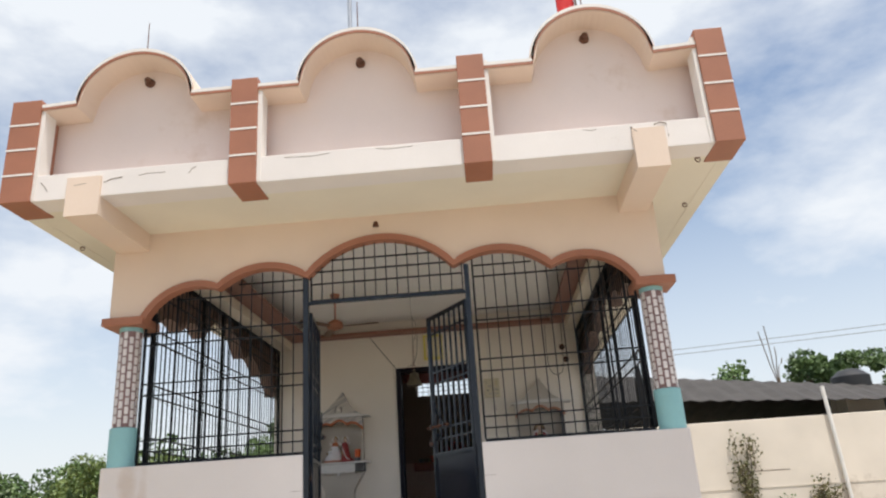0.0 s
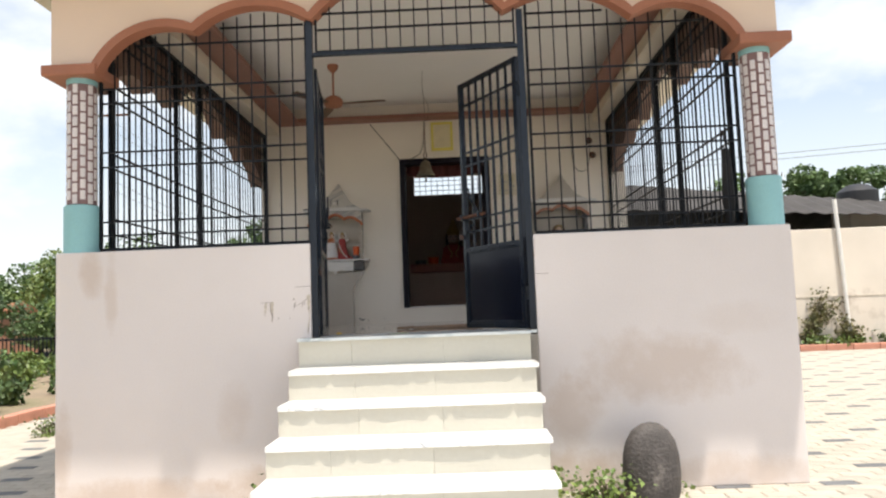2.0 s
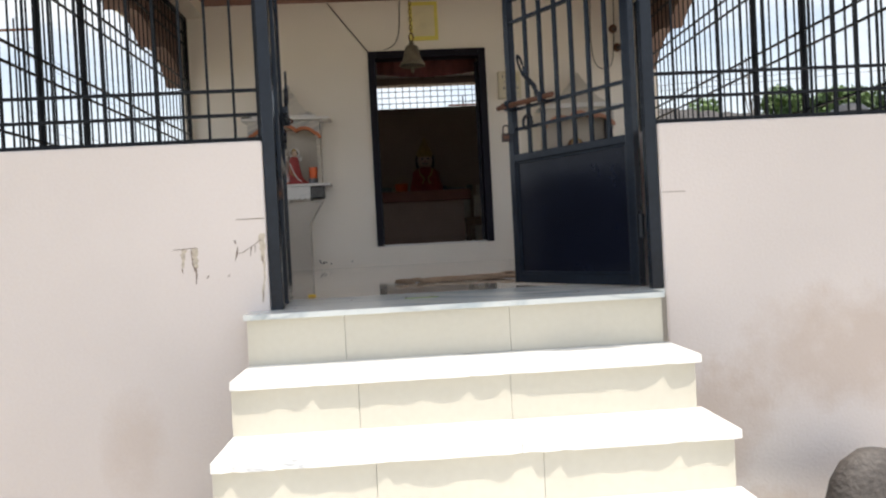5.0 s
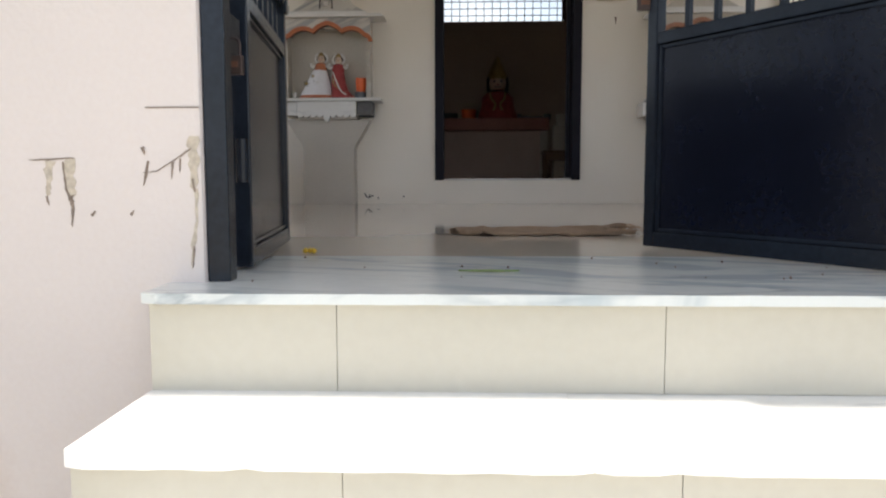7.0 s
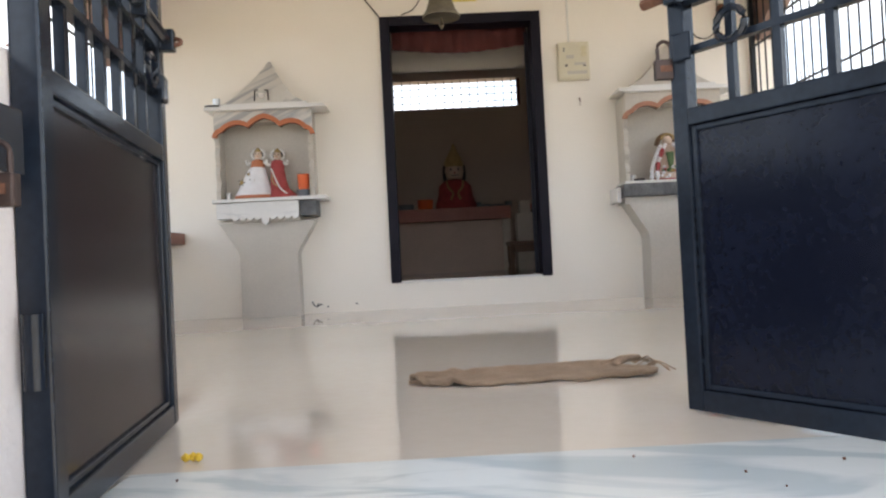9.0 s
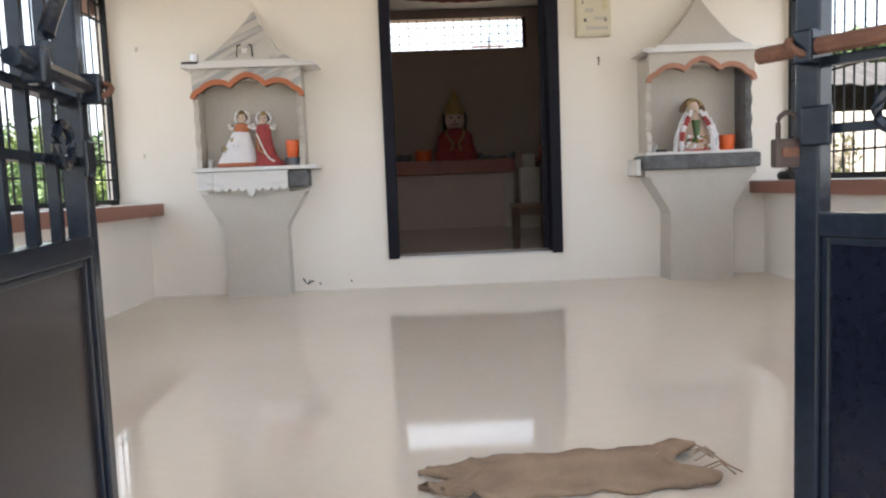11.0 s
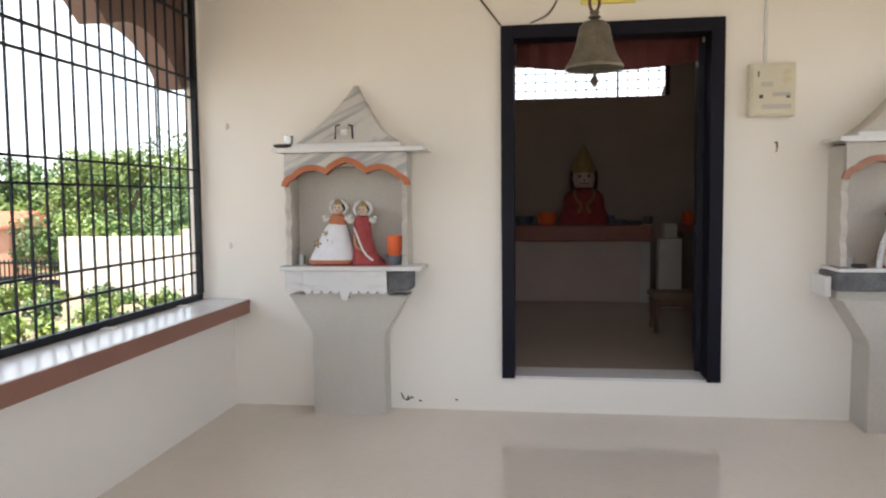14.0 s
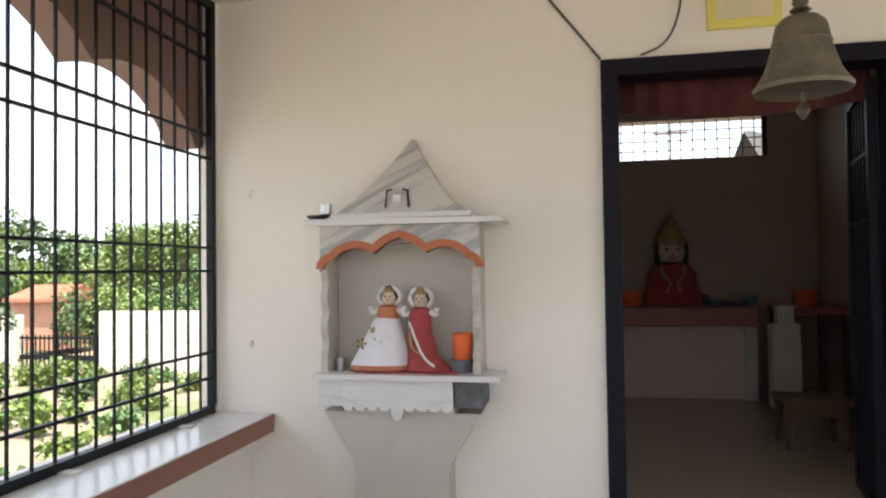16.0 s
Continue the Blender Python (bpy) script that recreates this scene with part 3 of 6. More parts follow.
# ---- sanctum behind the porch
SF = 1.118
SX0, SX1, SY1 = -1.5, 1.62, 8.82
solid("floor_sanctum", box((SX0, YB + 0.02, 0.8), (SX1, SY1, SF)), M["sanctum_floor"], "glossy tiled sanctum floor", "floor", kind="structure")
# wall colour carries part of the sanctum's shade
solid("wall_sanctum_west", box((SX0 - 0.2, YB + 0.23, G), (SX0, SY1 + 0.2, SOF)), M["sanctum"], "sanctum wall, paint darkened for the dim room", "wall", kind="structure")
solid("wall_sanctum_east", box((SX1, YB + 0.23, G), (SX1 + 0.2, SY1 + 0.2, SOF)), M["sanctum"], "sanctum wall, paint darkened for the dim room", "wall", kind="structure")
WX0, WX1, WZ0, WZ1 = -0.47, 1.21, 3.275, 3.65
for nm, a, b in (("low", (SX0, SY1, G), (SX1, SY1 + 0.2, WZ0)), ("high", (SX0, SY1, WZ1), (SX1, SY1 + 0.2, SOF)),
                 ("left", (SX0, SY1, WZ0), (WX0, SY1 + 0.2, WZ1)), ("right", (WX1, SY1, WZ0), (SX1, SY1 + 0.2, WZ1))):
    solid("wall_sanctum_back_%s" % nm, box(a, b), M["sanctum"], "rear sanctum wall, paint darkened for the dim room", "wall", kind="structure")
solid("ceiling_sanctum", box((SX0, YB + 0.23, SOF - 0.02), (SX1, SY1, SOF + 0.1)), M["ceiling"], "white painted sanctum ceiling", "ceiling", kind="structure")
win = thing("window_1", "high ventilator window with a small square grille", "window", kind="structure")
part("window_frame", box((WX1 - 0.05, SY1 + 0.03, WZ0), (WX1 - 0.002, SY1 + 0.058, WZ1)), M["maroon"], win)
for k in range(14):
    x = WX0 + (k + 1) * (WX1 - WX0) / 15
    part("bar", box((x - 0.005, SY1 + 0.06, WZ0), (x + 0.005, SY1 + 0.072, WZ1)), M["bar"], win)
for k in range(3):
    z = WZ0 + (k + 1) * (WZ1 - WZ0) / 4
    part("bar", box((WX0, SY1 + 0.073, z - 0.005), (WX1, SY1 + 0.083, z + 0.005)), M["bar"], win)

# ---- sanctum door frame
df = thing("door_frame", "dark painted wooden door frame", "door frame", kind="structure")
part("jamb", box((DL, YB - 0.03, D0), (DL + 0.075, YB + 0.14, D1), 0.006), M["frame"], df)
part("jamb", box((DR - 0.075, YB - 0.03, D0), (DR, YB + 0.14, D1), 0.006), M["frame"], df)
part("head", box((DL + 0.075, YB - 0.03, D1 - 0.075), (DR - 0.075, YB + 0.14, D1), 0.006), M["frame"], df)
part("threshold", box((DL + 0.075, YB - 0.012, D0 - 0.003), (DR - 0.075, YB + 0.23, D0 + 0.012)), M["sill"], df)

# ---- steps and landing
NOSE = [(-0.147, 0.913), (-0.447, 0.72), (-0.727, 0.534), (-1.019, 0.351), (-1.31, 0.175), (-1.60, -0.008)]
steps = thing("front_steps", "cream tiled front steps with white marble treads", "steps", kind="structure")
SL, SR = -0.752, 0.845
rw = random.Random(21)


def worn(x0, x1, y):
    """A hand-cut front edge: nearly straight, with small waves and chips."""
    n = max(8, int((x1 - x0) / 0.03))
    amp = 0.0015 if y > -0.2 else 0.006
    return [(x0 + (x1 - x0) * k / n, y + amp * noise.noise((k * 0.45, y * 9, 0)) + (amp * 1.6 if 0 < k < n and rw.random() < 0.09 else 0.0) + (0.008 if k in (0, n) else 0.0)) for k in range(n + 1)]


prev = 0.53
for i, (yn, z) in enumerate(NOSE):
    a, b = (SL + 0.008, SR + 0.01)
    if i == 0:
        part("landing", prism(worn(SL, SR, yn) + [(SR, -0.003), (GR - 0.003, -0.003), (GR - 0.003, 0.53), (GL + 0.003, 0.53), (GL + 0.003, -0.003), (SL, -0.003)], "z", z - 0.02, z + 0.0005), M["landing"], steps, "blue-grey veined marble landing slab")
    else:
        mid = -0.06 + 0.12 * (i % 3)
        part("tread", prism(worn(a, mid, yn) + [(mid, prev + 0.03), (a, prev + 0.03)], "z", z - 0.028, z), M["marble"], steps, "white marble tread, chipped edge")
        part("tread", prism(worn(mid + 0.0008, b, yn) + [(b, prev + 0.03), (mid + 0.0008, prev + 0.03)], "z", z - 0.028, z - 0.001), M["marble"], steps, "white marble tread, chipped edge")
    part("step_core", box((SL + 0.012, yn + 0.04, G), (SR - 0.012, 0.0 if i == 0 else prev + 0.04, z - (0.021 if i == 0 else 0.029))), M["grout"], steps)
    zb = NOSE[i + 1][1] if i < 5 else G
    cuts = [SL + 0.008, -0.38 + 0.06 * (i % 3), 0.245 - 0.05 * (i % 2), SR - 0.008]
    for c0, c1 in zip(cuts, cuts[1:]):
        part("riser_tile", box((c0 + 0.0007, yn + 0.022, zb), (c1 - 0.0007, yn + 0.0405, z - (0.02 if i == 0 else 0.028))), M["riser"], steps)
    prev = yn
solid("floor_core", box((GL, 0.0, G), (GR, 0.53, FZ - 0.03)), M["grout"], "masonry under the landing", "floor", kind="structure")

# ---- columns
tile_me = None
for cx in (-2.375, 2.575):
    col = thing("column", "round column clad in small cream mosaic tiles over a turquoise base", "column", (cx, 0.125, TOP), group="front columns")
    part("core", lathe([(0.098, 0), (0.098, 1.27)], (0, 0, 0), 32), M["mosaic_joint"], col, smooth=True)
    part("base", lathe([(0.122, 0), (0.122, 0.345), (0.112, 0.352), (0.1, 0.352)], (0, 0, 0), 12), M["blue"], col, "turquoise painted base", smooth=True)
    part("neck", lathe([(0.106, 1.245), (0.108, 1.29)], (0, 0, 0), 24), M["blue"], col, smooth=True)
    if tile_me is None:
        bm = bmesh.new()
        n, r0, r1 = 3, 0.094, 0.1055
        pts = []
        for k in range(n + 1):
            q = math.radians(-9.6 + 19.2 * k / n)
            pts.append((math.cos(q), math.sin(q)))
        poly = [(c * r1, s * r1) for c, s in pts] + [(c * r0, s * r0) for c, s in reversed(pts)]
        prism(poly, "z", -0.033, 0.033, bm)
        tile_me = mesh_of("mosaic_tile", bm, M["mosaic"])
    for row in range(11):
        for k in range(12):
            z = 0.392 + row * 0.0815 + (0.0 if k % 2 else 0.03)
            if z > 1.23:
                continue
            share("mosaic_tile", tile_me, col, (0, 0, z), (0, 0, 2 * math.pi * k / 12))

# ---- window sills
for nm, x0, x1, edge in (("west", -2.36, IL + 0.098, IL + 0.09), ("east", IR - 0.10, 2.50, IR - 0.09)):
    s = thing("window_sill_%s" % nm, "white marble window sill with a brown painted front", "window sill", kind="structure")
    part("slab", box((x0, 0.32, SILL), (x1, YB - 0.003, SILL + 0.025), 0.004), M["sill"], s)
    if nm == "west":
        part("front", box((IL, 0.32, SILL - 0.06), (x1 + 0.004, YB - 0.003, SILL - 0.001)), M["sill_brown"], s, "brown painted sill front")
        part("front_lip", box((x1 - 0.0, 0.32, SILL - 0.001), (x1 + 0.006, YB - 0.003, SILL + 0.022)), M["sill_brown"], s)
    else:
        part("front", box((x0 - 0.004, 0.32, SILL - 0.06), (IR, YB - 0.003, SILL - 0.001)), M["sill_brown"], s, "brown painted sill front")
        part("front_lip", box((x0 - 0.006, 0.32, SILL - 0.001), (x0, YB - 0.003, SILL + 0.022)), M["sill_brown"], s)


# ---- iron grilles
def grille(name, label, axis, at, u0, u1, z0, roof_of, levels, spacing, posts=(), thick=0.0046, edge=0.02, rail=0.035):
    """A grille in a plane: frame, upright bars up to a height by place, cross bars at levels."""
    g = thing(name, label, "grille")
    def slab(nm, ua, ub, za, zb, d, m="bar"):
        lo, hi = (to3(axis, (ua, za), at - d), to3(axis, (ub, zb), at + d))
        part(nm, box(lo, hi), M[m], g)
    slab("frame_rail", u0, u1, z0, z0 + rail, 0.018)
    n = max(2, round((u1 - u0) / spacing))
    for k in range(n + 1):
        u = u0 + (u1 - u0) * k / n
        w = edge if k in (0, n) else thick
        slab("frame_stile" if k in (0, n) else "bar", u - w, u + w, z0 + rail + 0.001, roof_of(u), 0.015 if k in (0, n) else thick)
    for u in posts:
        slab("post", u - 0.011, u + 0.011, z0 + 0.036, roof_of(u), 0.02)
    for z in levels:
        a, b = u0, u1
        while a < u1 and roof_of(a) < z + 0.02:
            a += 0.02
        while b > u0 and roof_of(b) < z + 0.02:
            b -= 0.02
        if b - a > 0.1:
            slab("cross_bar", a, b, z - 0.006, z + 0.006, thick + 0.004)
    return g


def under(line):
    def f(u):
        best = 9.0
        for p, q in zip(line, line[1:]):
            a, b = min(p[0], q[0]), max(p[0], q[0])
            if a <= u <= b:
                s = (u - p[0]) / ((q[0] - p[0]) or 1)
                best = min(best, p[1] + s * (q[1] - p[1]))
        return best if best < 9 else 2.9
    return f


LEV = (1.71, 1.81, 2.22, 2.33, 2.70, 2.81, 3.13, 3.24)
arch_z = under(curve)
GY = 0.16
grille("front_grille", "black iron bar grille on the low wall", "y", GY, -2.25, -0.705, TOP, arch_z, LEV, 0.1, edge=0.009)
grille("front_grille", "black iron bar grille on the low wall", "y", GY, 0.935, 2.44, TOP, arch_z, LEV, 0.1, edge=0.009)
grille("gate_transom", "black iron bar grille over the gate", "y", 0.038, -0.605, 0.835, 2.969, arch_z, (3.14, 3.26, 3.37), 0.1, edge=0.006, rail=0.012)
SLEV = (1.74, 1.86, 2.25, 2.36, 2.79, 2.90, 3.27, 3.38)
grille("window_grille", "black iron window grille with close upright bars", "x", -2.262, 0.34, 4.765, SILL + 0.026, lambda u: 3.55, SLEV, 0.105, (1.62, 2.25))
grille("window_grille", "black iron window grille with close upright bars", "x", 2.45, 0.34, 4.765, SILL + 0.026, lambda u: 3.55, SLEV, 0.105, (1.62, 2.25))
for x in (-2.262, 2.45):
    solid("frame_head", box((x - 0.016, 0.33, 3.525), (x + 0.016, 4.784, 3.56)), M["bar"], "black iron head rail of the window grille", "window frame", kind="structure")

# ---- gate posts and leaves
gate = thing("entrance_gate", "black painted steel posts and lintel of the entrance gate", "gate", (0, 0, 0))
for x0, x1 in ((-0.676, -0.628), (0.853, 0.899)):
    part("post", box((x0, 0.012, FZ), (x1, 0.06, 3.22), 0.004), M["iron"], gate)
part("lintel", box((-0.6275, 0.018, 2.943), (0.8525, 0.055, 2.968), 0.003), M["iron"], gate)


def gate_leaf(label, hinge, free, mirror):
    """A leaf: steel panel below, square bars above, a slide bolt with its curved lever and a hanging eye on the inner face."""
    hx, hy = hinge
    w = math.hypot(free[0] - hx, free[1] - hy)
    g = thing("gate_leaf", label, "gate", (hx, hy, FZ + 0.008), group="gate leaves")
    g.rotation_euler = (0, 0, math.atan2(free[1] - hy, free[0] - hx))
    H, P, e = 1.99, 0.64, -mirror
    part("stile", box((0, -0.02, 0), (0.045, 0.02, H), 0.004), M["iron"], g)
    part("stile", box((w - 0.038, -0.019, 0), (w, 0.019, H), 0.004), M["iron"], g)
    part("rail", box((0.045, -0.018, 0.0), (w - 0.038, 0.018, 0.045), 0.003), M["iron"], g)
    part("rail", box((0.045, -0.018, P - 0.036), (w - 0.038, 0.018, P), 0.003), M["iron"], g)
    part("rail", box((0.045, -0.015, H - 0.035), (w - 0.038, 0.015, H), 0.003), M["iron"], g)
    # the left leaf's panel has the brown reflection in its colour
    part("panel", box((0.04, -0.004, 0.04), (w - 0.034, 0.004, P - 0.03)), M["panel_sheen"] if mirror > 0 else M["panel_navy"], g, "sheet steel lower panel")
    for x0, x1, z0, z1 in ((0.046, 0.058, 0.046, P - 0.037), (w - 0.051, w - 0.039, 0.046, P - 0.037), (0.0585, w - 0.0515, 0.046, 0.058), (0.0585, w - 0.0515, P - 0.049, P - 0.037)):
        part("bead", box((x0, -0.011, z0), (x1, 0.011, z1), 0.003), M["iron"], g)
    n = 7
    for k in range(1, n):
        x = 0.042 + (w - 0.08) * k / n
        part("bar", box((x - 0.008, -0.008, P), (x + 0.008, 0.008, H - 0.035)), M["iron"], g)
    for z in (0.765, 0.865, 1.30, 1.41, 1.80):
        part("cross_bar", box((0.045, -0.011, z - 0.007), (w - 0.038, 0.011, z + 0.007)), M["iron"], g)
    for z in (0.25, 1.75):
        part("hinge", lathe([(0.014, -0.05), (0.014, 0.05)], (-0.005, 0, z), 10), M["iron"], g, smooth=True)
    y = e * 0.034
    part("latch_bar", tube([(w - 0.34, y, 0.885), (w + (0.05 if mirror < 0 else -0.01), y, 0.885)], 0.013, 8), M["rust"] if mirror < 0 else M["iron"], g, "sliding bolt")
    for x in (w - 0.27, w - 0.03):
        part("keeper", box((x - 0.014, min(e * 0.0195, e * 0.052), 0.86), (x + 0.014, max(e * 0.0195, e * 0.052), 0.91), 0.004), M["iron"], g)
    part("ring", tube([(w - 0.02 + 0.012 * math.cos(a), y + e * 0.012 + e * 0.018 * math.sin(a), 0.885 + 0.012 * math.cos(a)) for a in (2 * math.pi * k / 14 for k in range(15))], 0.0055, 6), M["rust"], g, "rusty eye of the bolt")
    part("lever", tube(rounded([(w - 0.24, y, 0.89), (w - 0.235, y + e * 0.008, 0.94), (w - 0.19, y + e * 0.008, 0.985), (w - 0.155, y + e * 0.008, 1.02)]), 0.012, 8), M["iron"], g, "curved bolt lever", smooth=True)
    part("lever_loop", tube([(w - 0.142 + 0.013 * math.cos(a) + 0.02 * math.sin(a), y + e * 0.008, 1.065 + 0.05 * math.sin(a)) for a in (2 * math.pi * k / 16 for k in range(17))], 0.006, 6), M["iron"], g)
    part("hasp", box((w - 0.06, min(e * 0.0195, e * 0.03), 0.74), (w - 0.015, max(e * 0.0195, e * 0.03), 0.80), 0.004), M["iron"], g)
    part("eye", tube([(w - 0.155 + 0.032 * math.cos(a), e * 0.026, 0.785 + 0.032 * math.sin(a)) for a in (2 * math.pi * k / 14 for k in range(15))], 0.008, 6), M["iron"], g, "hanging iron eye")
    return g, w


leaf_l, wl_ = gate_leaf("dark painted steel gate leaf, standing open", (-0.655, 0.20), (-0.748, 0.945), 1)
leaf_r, wr_ = gate_leaf("dark painted steel gate leaf with a padlock, standing open", (0.853, 0.13), (0.428, 0.79), -1)

# ---------------------------------------------------------------- shrines on the back wall
def shrine(cx, label, apron):
    s = thing("wall_shrine", label, "shrine", (cx, YB - 0.001, FZ), group="wall shrines")
    D = -0.17 if apron else -0.20
    # pedestal: straight below, flaring to the shelf
    front = 0.02 if apron else -0.02
    bm = bmesh.new()
    prof = [(0.216, 0.0), (0.212, 0.45), (0.222, 0.49), (0.345, 0.69), (0.355, 0.705)]
    rows = [[bm.verts.new((x, y, z)) for x, y in ((-w, 0), (-w, D + front), (w, D + front), (w, 0))] for w, z in prof]
    for r, q in zip(rows, rows[1:]):
        for k in range(3):
            bm.faces.new((r[k], r[k + 1], q[k + 1], q[k]))
    bm.faces.new(rows[-1])
    part("pedestal", bm, M["shrine_plain"], s)
    if apron:
        pts = [(-0.245, 0.85), (-0.245, 0.735)]
        for k in range(9):
            c = -0.22 + k * 0.055
            dip = 0.028 if k == 4 else 0.0
            for q in range(5):
                a = math.pi * q / 4
                pts.append((c - 0.024 * math.cos(a), 0.735 - dip - (0.016 + dip * 0.4) * math.sin(a)))
        pts += [(0.245, 0.735), (0.245, 0.85)]
        part("apron", prism(pts, "y", D - 0.045, D - 0.012), M["sill"], s, "white marble apron with a scalloped edge")
        part("side_block", box((-0.36, D - 0.03, 0.735), (-0.249, 0, 0.85), 0.005), M["sill"], s)
        part("side_block", box((0.249, D - 0.03, 0.735), (0.375, 0, 0.85), 0.012), M["dark_stone"], s, "rough dark stone block")
        part("shelf_core", box((-0.245, D - 0.01, 0.706), (0.245, 0, 0.85)), M["shrine_plain"], s)
    else:
        part("slab_edge", box((-0.40, D - 0.06, 0.755), (0.395, 0, 0.852), 0.016), M["dark_stone"], s, "rough-cut dark stone slab")
        part("side_block", box((-0.44, D - 0.02, 0.72), (-0.409, 0, 0.83), 0.005), M["sill"], s)
        part("slab_fill", box((-0.38, D - 0.01, 0.706), (0.38, 0, 0.754)), M["shrine_plain"], s)
        # thin dark grey sheet against the right inner side of the niche
        part("dark_lining", box((0.318, D + 0.012, 0.879), (0.327, -0.013, 1.45)), M["dark_stone"], s, "dark sheet on the right inner side")
    part("shelf", box((-0.38 if apron else -0.385, D - (0.065 if apron else 0.045), 0.853), (0.45 if apron else 0.375, 0, 0.878 if apron else 0.872), 0.004), M["sill"], s, "thin white marble shelf")
    part("niche_back", box((-0.36, -0.012, 0.879), (0.36, 0, 1.50)), M["shrine_plain"], s)
    part("niche_roof", box((-0.35, D + 0.03, 1.45), (0.35, -0.013, 1.51)), M["shrine_plain"], s)
    for sg in (-1, 1):
        pts = [(D, 0.879), (D + 0.004, 0.93)]
        for k in range(19):
            zz = 0.945 + 0.022 * k
            pts.append((D + 0.011 - 0.011 * math.cos(k * math.pi / 3), zz))
        pts += [(D, 1.36), (D, 1.51), (-0.013, 1.51), (-0.013, 0.879)]
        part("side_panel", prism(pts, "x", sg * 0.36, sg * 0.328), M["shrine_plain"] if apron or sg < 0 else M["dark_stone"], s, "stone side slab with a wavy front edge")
    # scalloped fascia with a painted orange edge
    feet_ = [(-0.352, 1.325), (-0.302, 1.378), (-0.105, 1.408), (0.012, 1.474), (0.13, 1.408), (0.318, 1.378), (0.366, 1.325)]
    line = lobes(feet_, (0.014, 0.038, 0.012, 0.012, 0.038, 0.014), 8)
    part("fascia", prism(line + [(0.366, 1.526), (-0.352, 1.526)], "y", D - 0.022, D - 0.001), M["shrine"] if apron else M["shrine_plain"], s, "marble fascia")
    part("painted_edge", ribbon([(x, z + 0.012) for x, z in line], 0.0165, "y", D - 0.029, D + 0.001), M["orange"] if apron else M["orange_faded"], s, "orange painted scalloped edge")
    # near-black strip that paints in the shade behind the scallops
    part("shade_strip", ribbon([(x, z + 0.004) for x, z in line[8:41]], 0.011, "y", D + 0.002, D + 0.02), M["idol_dark"], s, "dark strip for the shade behind the edge")
    part("eave", prism([(-0.41, 1.535), (-0.40, 1.556), (0.455, 1.551), (0.482, 1.529), (0.36, 1.527), (-0.35, 1.527)], "y", D - 0.075, 0.0), M["sill"], s, "thin projecting marble eave")
    bm = bmesh.new()
    steps_ = [(-0.335, 0.37, 1.557, -0.012), (-0.27, 0.30, 1.592, 0.0), (-0.205, 0.225, 1.64, 0.014), (-0.125, 0.165, 1.72, 0.045), (-0.055, 0.115, 1.80, 0.08), (0.0, 0.075, 1.87, 0.11), (0.031, 0.05, 1.925, 0.135)]
    rings_ = [[bm.verts.new(p) for p in ((x0, D + dy, z), (x1, D + dy, z), (x1, -0.001, z), (x0, -0.001, z))] for x0, x1, z, dy in steps_]
    for a, b in zip(rings_, rings_[1:]):
        for k in range(4):
            bm.faces.new((a[k], a[(k + 1) % 4], b[(k + 1) % 4], b[k]))
    bm.faces.new(rings_[-1])
    part("spire", bm, M["shrine"] if apron else M["shrine_plain"], s, "pointed marble spire slab")
    part("spire_foot", box((-0.30, D - 0.03, 1.557), (0.335, D - 0.0125, 1.582), 0.004), M["sill"], s, "low marble lip before the spire")
    if apron:
        # painted sacred mark on the spire
        zc, yc = 1.64, D + 0.012
        for sg in (-1, 1):
            part("painted_mark", tube([(sg * 0.025, yc - 0.002, zc + 0.045), (sg * 0.047, yc - 0.008, zc + 0.04), (sg * 0.052, yc - 0.014, zc - 0.035)], 0.006), M["idol_dark"], s, "black painted stroke")
        part("painted_mark", tube([(-0.018, yc - 0.006, zc + 0.004), (0.018, yc - 0.006, zc + 0.004)], 0.019), M["white"], s, "white painted spot")
    return s


shrine(-1.298, "grey marble wall shrine with an orange scalloped edge and white apron", True)
shrine(1.735, "grey marble wall shrine with orange edge and dark slab", False)


def pot(name, x, y, z, r, h, m, label, cat="pot"):
    solid(name, lathe([(r * 0.8, 0), (r * 0.92, h * 0.3), (r, h), (r * 0.88, h), (r * 0.78, h * 0.12), (0.001, h * 0.1)], (x, y, z), 20), M[m], label, cat, smooth=True)


SZ = FZ + 0.879
SYF = YB - 0.115


def loft(bm, rows, mi, seg=20, pleats=0, depth=0.0):
    """A skin over ellipses (x, y, z, rx, ry) from below upwards; pleats ripple the lower rows."""
    n0 = len(bm.faces)
    rings = []
    for i, (x, y, z, rx, ry) in enumerate(rows):
        q = 1 - i / (len(rows) - 1)
        rings.append([bm.verts.new((x + rx * (1 + depth * q * math.cos(pleats * a)) * math.cos(a), y + ry * (1 + depth * q * math.cos(pleats * a)) * math.sin(a), z)) for a in (2 * math.pi * k / seg for k in range(seg))])
    for a, b in zip(rings, rings[1:]):
        for k in range(seg):
            bm.faces.new((a[k], a[(k + 1) % seg], b[(k + 1) % seg], b[k]))
    bm.faces.new(list(reversed(rings[0])))
    bm.faces.new(rings[-1])
    bm.faces.ensure_lookup_table()
    for f in list(bm.faces)[n0:]:
        f.material_index = mi


def rope(bm, pts, r, mi, seg=8):
    n0 = len(bm.faces)
    tube(rounded(pts), r, seg, bm)
    bm.faces.ensure_lookup_table()
    for f in list(bm.faces)[n0:]:
        f.material_index = mi


def bead(bm, p, r, mi, flat=1.0):
    n0 = len(bm.faces)
    bmesh.ops.create_icosphere(bm, subdivisions=1, radius=r, matrix=Matrix.Translation(p) @ Matrix.Diagonal((1, flat, 1, 1)))
    bm.faces.ensure_lookup_table()
    for f in list(bm.faces)[n0:]:
        f.material_index = mi


